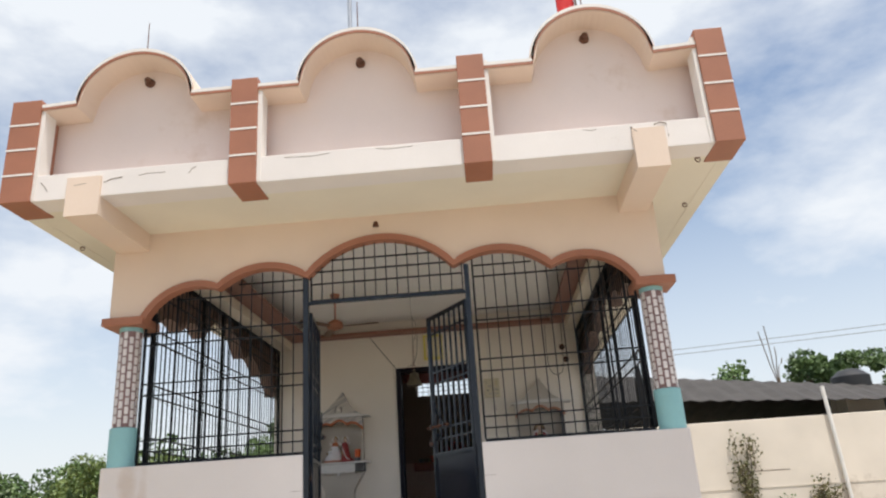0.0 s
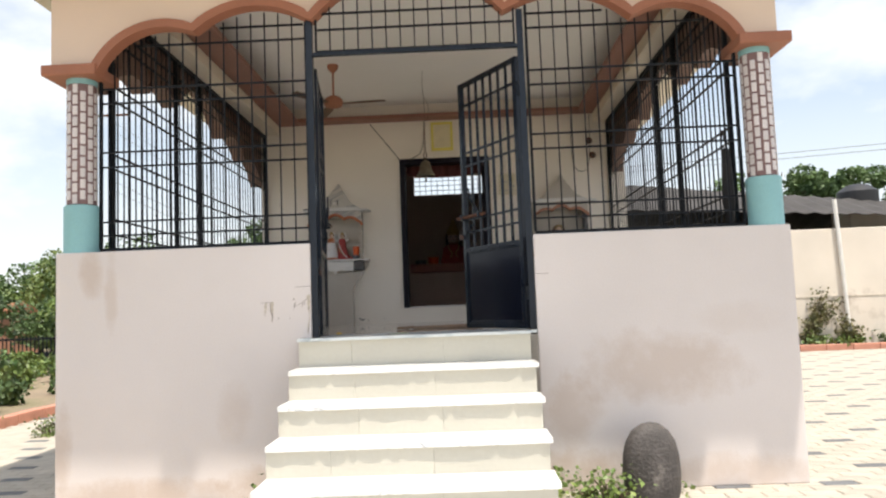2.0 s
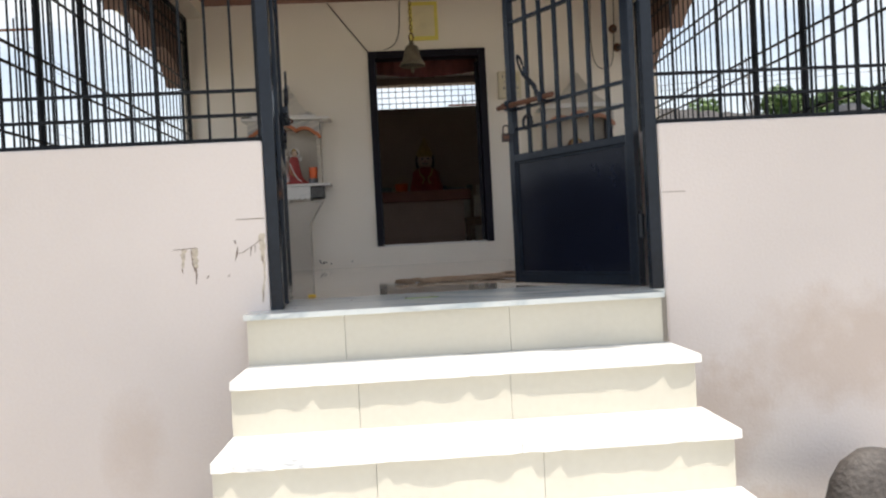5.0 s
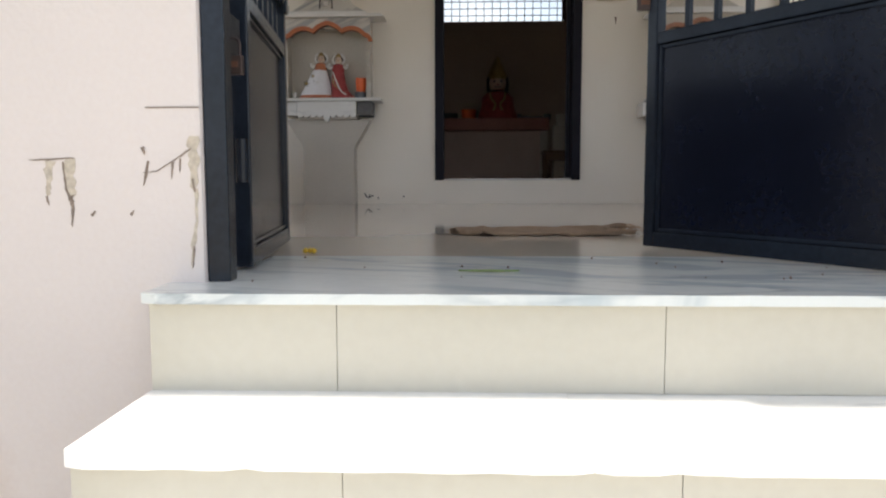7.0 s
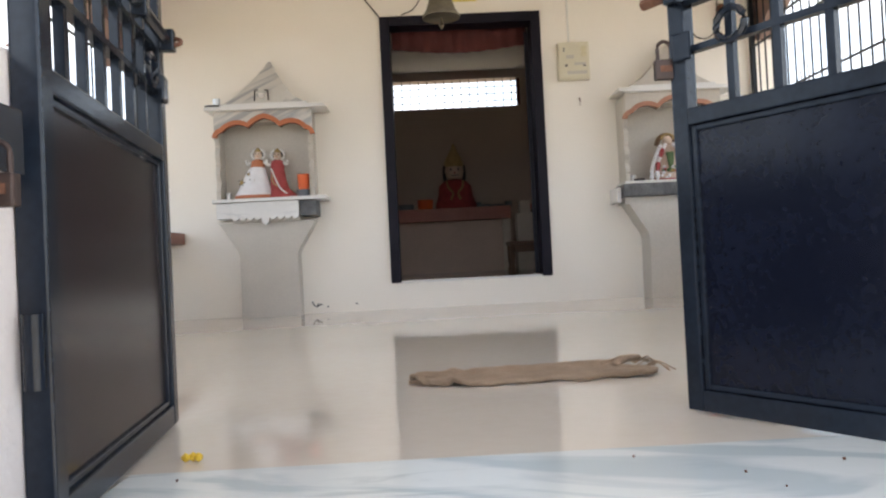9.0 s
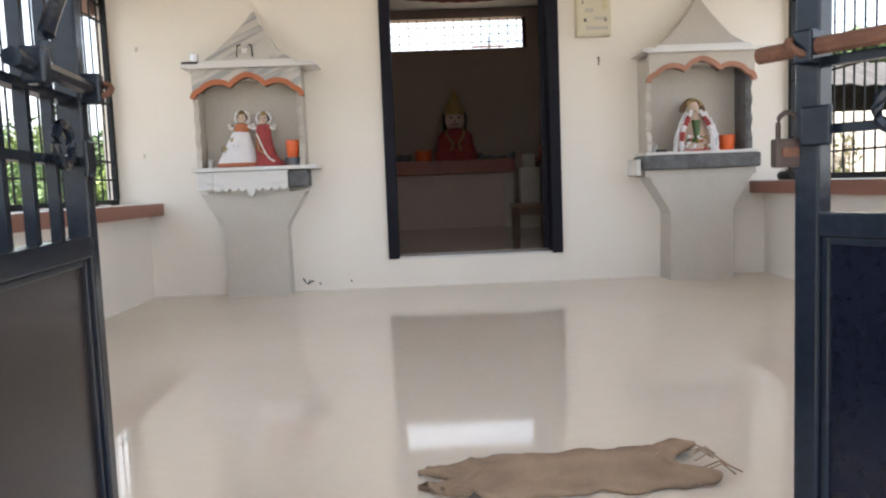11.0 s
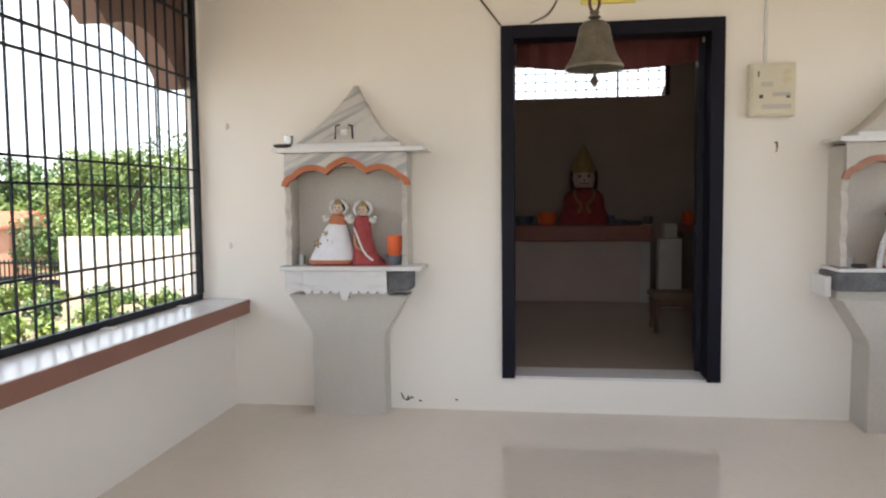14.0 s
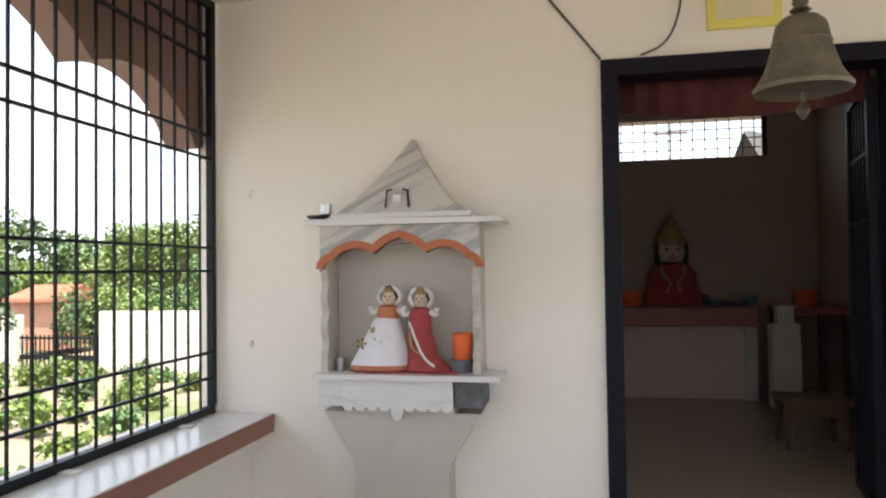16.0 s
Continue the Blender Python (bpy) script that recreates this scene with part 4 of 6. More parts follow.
def upper_body(bm, x, z, blouse, turn):
    """Blouse, raised arms, head, hair, crown and a white veil of a small doll-like statue."""
    y = SYF
    loft(bm, [(x, y, z - 0.012, 0.05, 0.032), (x, y, z + 0.02, 0.052, 0.034), (x, y, z + 0.042, 0.042, 0.03), (x, y, z + 0.052, 0.016, 0.016)], blouse, 14)
    loft(bm, [(x, y, z + 0.046, 0.014, 0.014), (x + turn, y - 0.002, z + 0.062, 0.027, 0.026), (x + turn, y - 0.004, z + 0.085, 0.031, 0.029), (x + turn, y - 0.002, z + 0.108, 0.022, 0.022)], 2, 14)
    loft(bm, [(x + turn, y + 0.012, z + 0.062, 0.034, 0.022), (x + turn, y + 0.01, z + 0.09, 0.037, 0.03), (x + turn, y + 0.006, z + 0.116, 0.024, 0.024)], 5, 14)
    loft(bm, [(x + turn, y, z + 0.106, 0.028, 0.026), (x + turn, y, z + 0.122, 0.022, 0.02), (x + turn, y, z + 0.138, 0.006, 0.006)], 3, 12)
    for sg in (-1, 1):
        bead(bm, (x + turn + sg * 0.011, y - 0.032, z + 0.088), 0.005, 5)
        rope(bm, [(x + turn + sg * 0.030, y + 0.004, z + 0.056), (x + turn + sg * 0.052, y + 0.004, z + 0.078), (x + turn + sg * 0.044, y + 0.004, z + 0.112), (x + turn + sg * 0.018, y + 0.004, z + 0.13)], 0.0105, 4)
        rope(bm, [(x + sg * 0.045, y - 0.005, z + 0.028), (x + sg * 0.074, y - 0.012, z + 0.012), (x + sg * 0.078, y - 0.02, z + 0.048)], 0.0125, 4)
    bead(bm, (x + turn, y - 0.034, z + 0.073), 0.0055, 1, 0.6)


bm = bmesh.new()
x = -1.40
loft(bm, [(x, SYF, SZ + 0.009, 0.142, 0.066), (x + 0.004, SYF, SZ + 0.03, 0.138, 0.064)], 1, 28, 7, 0.035)
loft(bm, [(x + 0.004, SYF, SZ + 0.03, 0.139, 0.065), (x + 0.012, SYF, SZ + 0.08, 0.118, 0.058), (x + 0.022, SYF, SZ + 0.15, 0.09, 0.046), (x + 0.032, SYF, SZ + 0.215, 0.066, 0.037), (x + 0.036, SYF, SZ + 0.238, 0.052, 0.032)], 0, 28, 7, 0.035)
for dx, dz, r in ((-0.075, 0.125, 0.016), (0.015, 0.125, 0.024), (-0.02, 0.185, 0.012)):
    bead(bm, (x + dx, SYF - 0.060 + dz * 0.11 + abs(dx) * 0.12, SZ + dz), r, 3, 0.22)
    for k in range(5):
        bead(bm, (x + dx + r * 1.25 * math.cos(k * 1.257), SYF - 0.058 + dz * 0.11 + abs(dx) * 0.12, SZ + dz + r * 1.25 * math.sin(k * 1.257)), r * 0.38, 5, 0.3)
upper_body(bm, x + 0.04, SZ + 0.245, 1, 0.006)
solid("statue", bm, [M["white_cloth"], M["orange"], M["idol"], M["gold"], M["sill"], M["idol_dark"]], "small figure in a spread white skirt with an orange hem", "statue", group="statues in the shrine", smooth=True)
bm = bmesh.new()
x = -1.215
loft(bm, [(x + 0.035, SYF, SZ + 0.009, 0.115, 0.062), (x + 0.03, SYF, SZ + 0.025, 0.098, 0.056), (x + 0.015, SYF, SZ + 0.065, 0.07, 0.046), (x + 0.004, SYF, SZ + 0.14, 0.058, 0.04), (x, SYF, SZ + 0.22, 0.05, 0.034), (x, SYF, SZ + 0.235, 0.048, 0.032)], 0, 26, 6, 0.05)
rope(bm, [(x - 0.04, SYF - 0.032, SZ + 0.22), (x + 0.0, SYF - 0.048, SZ + 0.12), (x + 0.03, SYF - 0.05, SZ + 0.06), (x + 0.075, SYF - 0.055, SZ + 0.03)], 0.006, 4)
rope(bm, [(x - 0.035, SYF - 0.034, SZ + 0.17), (x - 0.03, SYF - 0.045, SZ + 0.11), (x + 0.01, SYF - 0.05, SZ + 0.085)], 0.005, 3)
upper_body(bm, x + 0.002, SZ + 0.235, 0, 0.004)
solid("statue", bm, [M["red_cloth"], M["orange"], M["idol"], M["gold"], M["sill"], M["idol_dark"]], "small figure in a long red robe with a white border", "statue", group="statues in the shrine", smooth=True)
bm = bmesh.new()
cl = [[bm.verts.new((-1.50 + 0.46 * i / 24, SYF - 0.075 - 0.012 * noise.noise((i * 0.4, 2, 0)) + 0.15 * j, SZ + 0.004 + 0.004 * noise.noise((i * 0.7, j * 2, 4)))) for j in (0, 0.5, 1)] for i in range(25)]
for p, q in zip(cl, cl[1:]):
    for j in range(2):
        bm.faces.new((p[j], q[j], q[j + 1], p[j + 1]))
solid("offering_cloth", bm, M["red_cloth"], "crumpled red cloth spread under the figures", "cloth", smooth=True).modifiers.new("thick", "SOLIDIFY").thickness = 0.004
pot("cup", -1.025, YB - 0.11, SZ + 0.055, 0.045, 0.115, "orange_pot", "orange plastic cup on a grey pot", "cup")
pot("small_pot", -1.03, YB - 0.11, SZ, 0.05, 0.055, "pot_grey", "grey pot under the orange cup")
pot("metal_cup", -1.585, YB - 0.11, SZ, 0.022, 0.055, "steel", "small steel cup on the shrine shelf", "cup")
# lamp left on the eave
lampz = FZ + 1.556
lamp = thing("oil_lamp", "small dark oil lamp with a steel cup, on the shrine eave", "lamp", (-1.665, YB - 0.15, lampz))
part("dish", lathe([(0.03, 0), (0.055, 0.012), (0.06, 0.022), (0.02, 0.02)], (0, 0, 0), 14), M["idol_dark"], lamp, smooth=True)
part("cup", lathe([(0.018, 0.022), (0.026, 0.03), (0.028, 0.075), (0.024, 0.075), (0.018, 0.03)], (0.03, 0, 0), 14), M["steel"], lamp, "steel cup", smooth=True)

# seated garlanded figure of the other shrine
rs = random.Random(4)
GX, GY2, GZ = 1.715, YB - 0.125, FZ + 0.8725
bm = bmesh.new()
loft(bm, [(GX, GY2, GZ, 0.125, 0.075), (GX, GY2, GZ + 0.04, 0.13, 0.075), (GX, GY2, GZ + 0.12, 0.10, 0.06), (GX, GY2, GZ + 0.22, 0.085, 0.05), (GX, GY2, GZ + 0.265, 0.045, 0.035)], 0, 18)
loft(bm, [(GX, GY2, GZ + 0.255, 0.022, 0.022), (GX, GY2 - 0.008, GZ + 0.275, 0.036, 0.034), (GX, GY2 - 0.008, GZ + 0.305, 0.038, 0.036), (GX, GY2, GZ + 0.335, 0.024, 0.024)], 0, 14)
rope(bm, [(GX - 0.075, GY2 + 0.01, GZ + 0.27), (GX - 0.055, GY2 + 0.01, GZ + 0.325), (GX, GY2 + 0.01, GZ + 0.35), (GX + 0.055, GY2 + 0.01, GZ + 0.325), (GX + 0.075, GY2 + 0.01, GZ + 0.27)], 0.02, 5)
for k in range(7):
    bead(bm, (GX + 0.045 * math.cos(k * math.pi / 6), GY2 - 0.025, GZ + 0.315 + 0.035 * math.sin(k * math.pi / 6)), 0.011, 3)
loft(bm, [(GX, GY2 - 0.074, GZ + 0.08, 0.014, 0.008), (GX, GY2 - 0.07, GZ + 0.15, 0.026, 0.012), (GX, GY2 - 0.055, GZ + 0.21, 0.03, 0.012)], 4, 10)
for sg in (-1, 1):
    for lane, off in ((0, 0.0), (1, 0.034)):
        for k in range(13):
            u = k / 12
            px = GX + sg * (0.032 + off + 0.075 * math.sin(min(1.0, u * 1.25) * math.pi * 0.5))
            pz = GZ + 0.262 - 0.245 * u - off * 0.35
            red = (2 if (0.10 < u < 0.34 and lane == 0) or (0.55 < u < 0.78 and lane == 0 and sg < 0) else 1)
            bead(bm, (px + rs.uniform(-0.003, 0.003), GY2 - 0.062 - 0.022 * math.sin(u * 2.6) + off * 0.5, pz), rs.uniform(0.0165, 0.021), red)
for k in range(26):
    pz = rs.uniform(0.015, 0.10)
    bead(bm, (GX + rs.uniform(-1, 1) * (0.085 - 0.2 * pz), GY2 - 0.075 - 0.012 * rs.random(), GZ + pz), rs.uniform(0.010, 0.017), (1, 2, 1, 4, 1, 3)[k % 6])
loft(bm, [(GX, GY2 - 0.01, GZ + 0.001, 0.15, 0.09), (GX, GY2 - 0.01, GZ + 0.012, 0.135, 0.08)], 2, 18, 5, 0.06)
solid("statue", bm, [M["idol"], M["white_cloth"], M["red_cloth"], M["gold"], M["leaf"], M["wood"]], "small seated figure hung with white and red garlands", "statue", smooth=True)
pot("cup", 1.955, YB - 0.11, SZ - 0.0065, 0.058, 0.105, "orange_pot", "orange plastic cup on the shrine shelf", "cup")
pot("metal_cup", 1.44, YB - 0.14, SZ - 0.0065, 0.024, 0.05, "steel", "small steel cup on the shrine shelf", "cup")
pot("dish", 1.475, YB - 0.19, SZ - 0.0065, 0.04, 0.018, "idol_dark", "flat dark dish on the shrine shelf", "dish")

# ---------------------------------------------------------------- sanctum things
altar = thing("altar_table", "masonry altar with a red oxide slab", "altar", (0, 0, SF))
part("slab", box((-0.52, 7.92, 0.62), (0.90, 8.78, 0.775), 0.012), M["altar_top"], altar, "red oxide slab")
part("front", box((-0.48, 8.06, 0.0), (0.80, 8.12, 0.619)), M["altar_plaster"], altar)
part("pier", box((-0.80, 7.98, 0.0), (-0.521, 8.7, 0.775)), M["altar_plaster"], altar, "plastered pier")
part("pier", box((-0.52, 8.0, 0.0), (-0.481, 8.7, 0.619)), M["altar_plaster"], altar)
part("pier", box((0.801, 8.0, 0.0), (0.89, 8.7, 0.619)), M["shrine_plain"], altar)
block = thing("marble_pedestal", "pale marble pedestal block beside the altar", "pedestal", (1.03, 7.72, SF))
part("shaft", box((-0.105, -0.08, 0), (0.105, 0.08, 0.66), 0.006), M["shrine_plain"], block)
part("cap", box((-0.06, -0.07, 0.661), (0.06, 0.07, 0.80), 0.006), M["shrine_plain"], block)
side = thing("side_table", "dark red side table in the sanctum corner", "table", (1.35, 8.2, SF))
part("top", box((-0.24, -0.35, 0.72), (0.24, 0.4, 0.775), 0.006), M["altar_top"], side)
for x in (-0.2, 0.2):
    for y in (-0.3, 0.34):
        part("leg", box((x - 0.03, y - 0.03, 0), (x + 0.03, y + 0.03, 0.719)), M["wood"], side)
AZ = SF + 0.776
bm = bmesh.new()
QX, QY = 0.26, 8.36
loft(bm, [(QX, QY, AZ, 0.25, 0.17), (QX, QY, AZ + 0.06, 0.255, 0.17), (QX, QY, AZ + 0.18, 0.215, 0.15), (QX, QY, AZ + 0.30, 0.20, 0.13), (QX, QY, AZ + 0.36, 0.14, 0.11), (QX, QY, AZ + 0.385, 0.06, 0.06)], 0, 28, 9, 0.03)
for sg in (-1, 1):
    rope(bm, [(QX + sg * 0.10, QY - 0.10, AZ + 0.355), (QX + sg * 0.09, QY - 0.135, AZ + 0.27), (QX + sg * 0.02, QY - 0.155, AZ + 0.20), (QX + sg * 0.06, QY - 0.165, AZ + 0.12)], 0.013, 2)
    bead(bm, (QX + sg * 0.045, QY - 0.105, AZ + 0.50), 0.017, 3)
    rope(bm, [(QX + sg * 0.115, QY, AZ + 0.56), (QX + sg * 0.128, QY - 0.01, AZ + 0.47), (QX + sg * 0.115, QY - 0.02, AZ + 0.36)], 0.022, 3)
loft(bm, [(QX, QY, AZ + 0.37, 0.05, 0.05), (QX, QY - 0.015, AZ + 0.405, 0.10, 0.09), (QX, QY - 0.02, AZ + 0.48, 0.118, 0.10), (QX, QY - 0.01, AZ + 0.56, 0.10, 0.09)], 1, 20)
loft(bm, [(QX, QY, AZ + 0.535, 0.125, 0.11), (QX, QY, AZ + 0.60, 0.118, 0.10), (QX, QY, AZ + 0.68, 0.082, 0.075), (QX, QY, AZ + 0.755, 0.045, 0.04), (QX, QY, AZ + 0.83, 0.010, 0.01)], 2, 20, 10, 0.05)
bead(bm, (QX, QY - 0.125, AZ + 0.455), 0.014, 0)
rope(bm, [(QX - 0.045, QY - 0.115, AZ + 0.428), (QX, QY - 0.125, AZ + 0.42), (QX + 0.045, QY - 0.115, AZ + 0.428)], 0.006, 3)
solid("statue", bm, [M["red_cloth"], M["idol"], M["gold"], M["idol_dark"]], "large seated figure in red cloth with a gilt crown", "statue", smooth=True)
pot("basket", -0.12, 8.25, AZ, 0.10, 0.13, "orange_pot", "orange offering basket on the altar", "basket")
pot("basket", 1.30, 8.1, AZ, 0.09, 0.13, "orange_pot", "orange offering basket on the side table", "basket")
for x, y, r, h in ((-0.36, 8.35, 0.10, 0.09), (0.62, 8.3, 0.07, 0.05), (0.75, 8.2, 0.10, 0.035), (0.92, 8.35, 0.05, 0.08), (0.55, 8.45, 0.04, 0.09)):
    pot("vessel", x, y, AZ, r, h, "pot_grey", "dark metal ritual vessel on the altar", "vessel")
stool = thing("stool", "low dark wooden stool in the sanctum", "stool", (0.87, 6.45, SF))
part("seat", box((-0.20, -0.16, 0.27), (0.20, 0.16, 0.305), 0.006), M["wood"], stool)
part("apron", box((-0.17, -0.135, 0.20), (0.17, -0.115, 0.269)), M["wood"], stool)
part("apron", box((-0.17, 0.115, 0.20), (0.17, 0.135, 0.269)), M["wood"], stool)
for x in (-0.165, 0.165):
    for y in (-0.125, 0.125):
        part("leg", lathe([(0.022, 0), (0.026, 0.03), (0.016, 0.07), (0.024, 0.14), (0.024, 0.27)], (x, y, 0), 10), M["wood"], stool, smooth=True)
# inner door leaf, swung in
leaf = thing("door_leaf", "dark iron door leaf with a barred upper half, swung inwards", "door", (DR - 0.085, YB + 0.17, SF + 0.015))
leaf.rotation_euler = (0, 0, radians(80))
LW, LH = 0.60, 1.92
part("stile", box((0, -0.02, 0), (0.05, 0.02, LH), 0.003), M["frame"], leaf)
part("stile", box((LW - 0.05, -0.02, 0), (LW, 0.02, LH), 0.003), M["frame"], leaf)
for z in (0.0, 0.80, LH - 0.05):
    part("rail", box((0.05, -0.018, z), (LW - 0.05, 0.018, z + 0.05), 0.003), M["frame"], leaf)
part("panel", box((0.045, -0.005, 0.045), (LW - 0.045, 0.005, 0.81)), M["frame"], leaf)
for k in range(1, 6):
    part("bar", box((0.05 + (LW - 0.1) * k / 6 - 0.006, -0.006, 0.85), (0.05 + (LW - 0.1) * k / 6 + 0.006, 0.006, LH - 0.05)), M["bar"], leaf)
part("cross_bar", box((0.05, -0.01, 1.30), (LW - 0.05, 0.01, 1.315)), M["bar"], leaf)
part("cross_bar", box((0.05, -0.01, 1.60), (LW - 0.05, 0.01, 1.615)), M["bar"], leaf)
# red garland hanging on the sanctum wall
bm = bmesh.new()
for k in range(26):
    a = 2 * math.pi * k / 26
    bmesh.ops.create_icosphere(bm, subdivisions=1, radius=0.045 + 0.012 * rs.random(), matrix=Matrix.Translation((SX1 - 0.05, 7.2 + 0.16 * math.cos(a), 2.35 + 0.26 * math.sin(a))))
solid("garland", bm, M["orange_pot"], "orange and red flower garland hung on the wall", "garland", smooth=True)
# pelmet cloth behind the door head
bm = bmesh.new()
cols = []
for k in range(41):
    u = k / 40
    x = DL + 0.08 + u * (DR - DL - 0.16)
    y = YB + 0.19 + 0.012 * math.sin(u * 60)
    sag = 2.955 - 0.045 * math.sin(math.pi * u)
    cols.append([bm.verts.new((x, y + dy, z)) for z, dy in ((3.145, 0), (3.05, 0.004), (sag, 0.0))])
for a, b in zip(cols, cols[1:]):
    for k in range(2):
        bm.faces.new((a[k], b[k], b[k + 1], a[k + 1]))
pelmet = thing("pelmet", "maroon cloth pelmet across the top of the doorway", "curtain")
part("rod", tube([(DL + 0.06, YB + 0.19, 3.14), (DR - 0.06, YB + 0.19, 3.14)], 0.008, 8), M["steel"], pelmet, smooth=True)
pel = part("cloth", bm, M["maroon"], pelmet, smooth=True)
pel.modifiers.new("thick", "SOLIDIFY").thickness = 0.006

# ---------------------------------------------------------------- porch things
BX, BY = 0.015, 3.34
bell = thing("bell", "old brass temple bell hanging on a chain", "bell", (BX, BY, 2.642))
part("body", lathe([(0.098, 0.004), (0.106, 0.0), (0.108, 0.010), (0.096, 0.026), (0.082, 0.05), (0.081, 0.054), (0.072, 0.08), (0.064, 0.11), (0.066, 0.114), (0.063, 0.118), (0.058, 0.146), (0.054, 0.158), (0.04, 0.172), (0.014, 0.18), (0.012, 0.182)], (0, 0, 0), 32), M["bronze"], bell, smooth=True)
part("crown", lathe([(0.012, 0.181), (0.024, 0.19), (0.013, 0.2), (0.019, 0.208), (0.008, 0.215)], (0, 0, 0), 16), M["bronze"], bell, smooth=True)
part("loop", tube([(0.018 * math.cos(a), 0.004, 0.245 + 0.034 * math.sin(a)) for a in (2 * math.pi * q / 14 for q in range(15))], 0.006, 6), M["rust"], bell, "iron hanging loop", smooth=True)
part("clapper", lathe([(0.004, 0.0), (0.005, -0.025), (0.013, -0.034), (0.016, -0.045), (0.009, -0.057), (0.003, -0.066)], (0, 0, 0), 14), M["bronze"], bell, smooth=True)
for k in range(9):
    z = 0.292 + k * 0.034
    ring = [((0.011 * math.cos(a) if k % 2 else 0), (0 if k % 2 else 0.011 * math.cos(a)), z + 0.02 * math.sin(a)) for a in (2 * math.pi * q / 10 for q in range(11))]
    part("link", tube(ring, 0.004, 5), M["rust"], bell)
part("wire", tube([(0, 0, 0.575), (0.01, 0, 0.8), (-0.01, 0.01, 1.1), (0, 0, 1.26)], 0.003, 5), M["wire"], bell)
part("wire", tube(rounded([(0, 0, 0.575), (0.05, 0.02, 0.7), (0.06, 0.02, 0.86), (0.0, 0.0, 0.95)]), 0.0025, 5), M["wire"], bell)

fan = thing("ceiling_fan", "brown three-bladed ceiling fan", "fan", (-1.0, 3.05, 0))
part("rod", lathe([(0.012, 3.56), (0.012, 3.92)], (0, 0, 0), 10), M["brown"], fan)
part("canopy", lathe([(0.02, 3.83), (0.06, 3.88), (0.065, 3.919)], (0, 0, 0), 20), M["brown"], fan, smooth=True)
part("motor", lathe([(0.03, 3.42), (0.10, 3.44), (0.115, 3.48), (0.10, 3.52), (0.04, 3.56)], (0, 0, 0), 24), M["brown"], fan, smooth=True)
for a in (-5, 115, 235):
    bm = bmesh.new()
    top_ = [(0.10, -0.03), (0.2, -0.055), (0.55, -0.06), (0.60, -0.04), (0.60, 0.05), (0.2, 0.05), (0.10, 0.03)]
    prism(top_, "z", -0.003, 0.003, bm)
    ob = part("blade", bm, M["wood"], fan)
    ob.matrix_local = pose(0, 0, 3.465, 8, 0, a)

pic = thing("wall_picture", "pale picture in a yellow frame over the doorway", "picture", (0.19, YB, 3.25))
part("frame", prism([(-0.15, 0), (0.15, 0), (0.15, 0.40), (-0.15, 0.40)], "y", -0.022, -0.002), M["yellow_pale"], pic)
part("print", box((-0.115, -0.026, 0.04), (0.115, -0.0225, 0.36)), M["paper"], pic)
meter = thing("electric_board", "cream electric switchboard with sockets and printed labels", "switchboard", (1.06, YB, 2.60))
part("box", box((-0.12, -0.06, 0), (0.12, 0, 0.285), 0.006), M["meter"], meter)
cover = part("cover", box((-0.108, -0.066, 0.012), (0.108, -0.061, 0.27), 0.003), M["meter"], meter)
for x, z, w, h in ((-0.075, 0.225, 0.008, 0.03), (-0.03, 0.17, 0.06, 0.025), (0.045, 0.115, 0.09, 0.02), (-0.06, 0.105, 0.02, 0.02), (0.02, 0.05, 0.15, 0.025), (0.08, 0.105, 0.02, 0.02)):
    part("print_bar", box((x - w / 2, -0.0685, z - h / 2), (x + w / 2, -0.0662, z + h / 2)), M["meter_dark"] if w < 0.03 else M["shrine_plain"], cover)
for z in (0.19, 0.23):
    part("socket", lathe([(0.022, 0), (0.022, 0.004)], (0, 0, 0), 16), M["label_buff"], cover).matrix_local = pose(0.075, -0.066, z, 90, 0, 0)
solid("conduit", box((1.03, YB - 0.012, 2.886), (1.044, YB, 3.67)), M["pvc"], "white cable conduit on the wall", "conduit")
hk = thing("wall_hook", "rusty iron hook in the wall", "hook", (1.097, YB, 2.43))
part("pin", tube([(0, 0, 0.03), (0, -0.03, 0.03), (0, -0.035, 0.0), (0, -0.02, -0.02)], 0.005), M["rust"], hk)
cab = solid("cable", tube(rounded([(-0.41, YB - 0.015, 3.155), (-0.52, YB - 0.012, 3.30), (-0.66, YB - 0.012, 3.48), (-0.80, YB - 0.012, 3.665)]), 0.006), M["wire"], "dark electric cable on the wall", "cable", group="cables")
solid("cable", tube(rounded([(-0.24, YB - 0.035, 3.155), (-0.13, YB - 0.02, 3.20), (-0.07, YB - 0.014, 3.33), (-0.06, YB - 0.012, 3.50), (-0.05, YB - 0.012, 3.67)]), 0.005), M["wire"], "dark electric cable looped on the wall", "cable", group="cables")
solid("cable", tube(rounded([(1.97, YB - 0.01, 3.67), (1.95, YB - 0.014, 3.2), (1.98, YB - 0.018, 2.92), (2.10, YB - 0.018, 2.86), (2.20, YB - 0.014, 2.95), (2.22, YB - 0.01, 3.67)]), 0.005), M["wire"], "dark electric cable looped on the wall", "cable", group="cables")
for x, z in ((2.20, 3.30), (2.24, 3.10)):
    bh = thing("bulb_holder", "dark bulb holder on the wall", "lamp holder", (x, YB, z))
    part("rose", lathe([(0.045, 0), (0.045, 0.015), (0.02, 0.03)], (0, 0, 0), 16), M["rust"], bh, smooth=True).matrix_local = pose(0, 0, 0, 90, 0, 0)
    part("socket", lathe([(0.018, 0), (0.02, 0.05), (0.016, 0.06)], (0, 0, 0), 12), M["idol_dark"], bh, smooth=True).matrix_local = pose(0, -0.03, 0, 120, 0, 0)

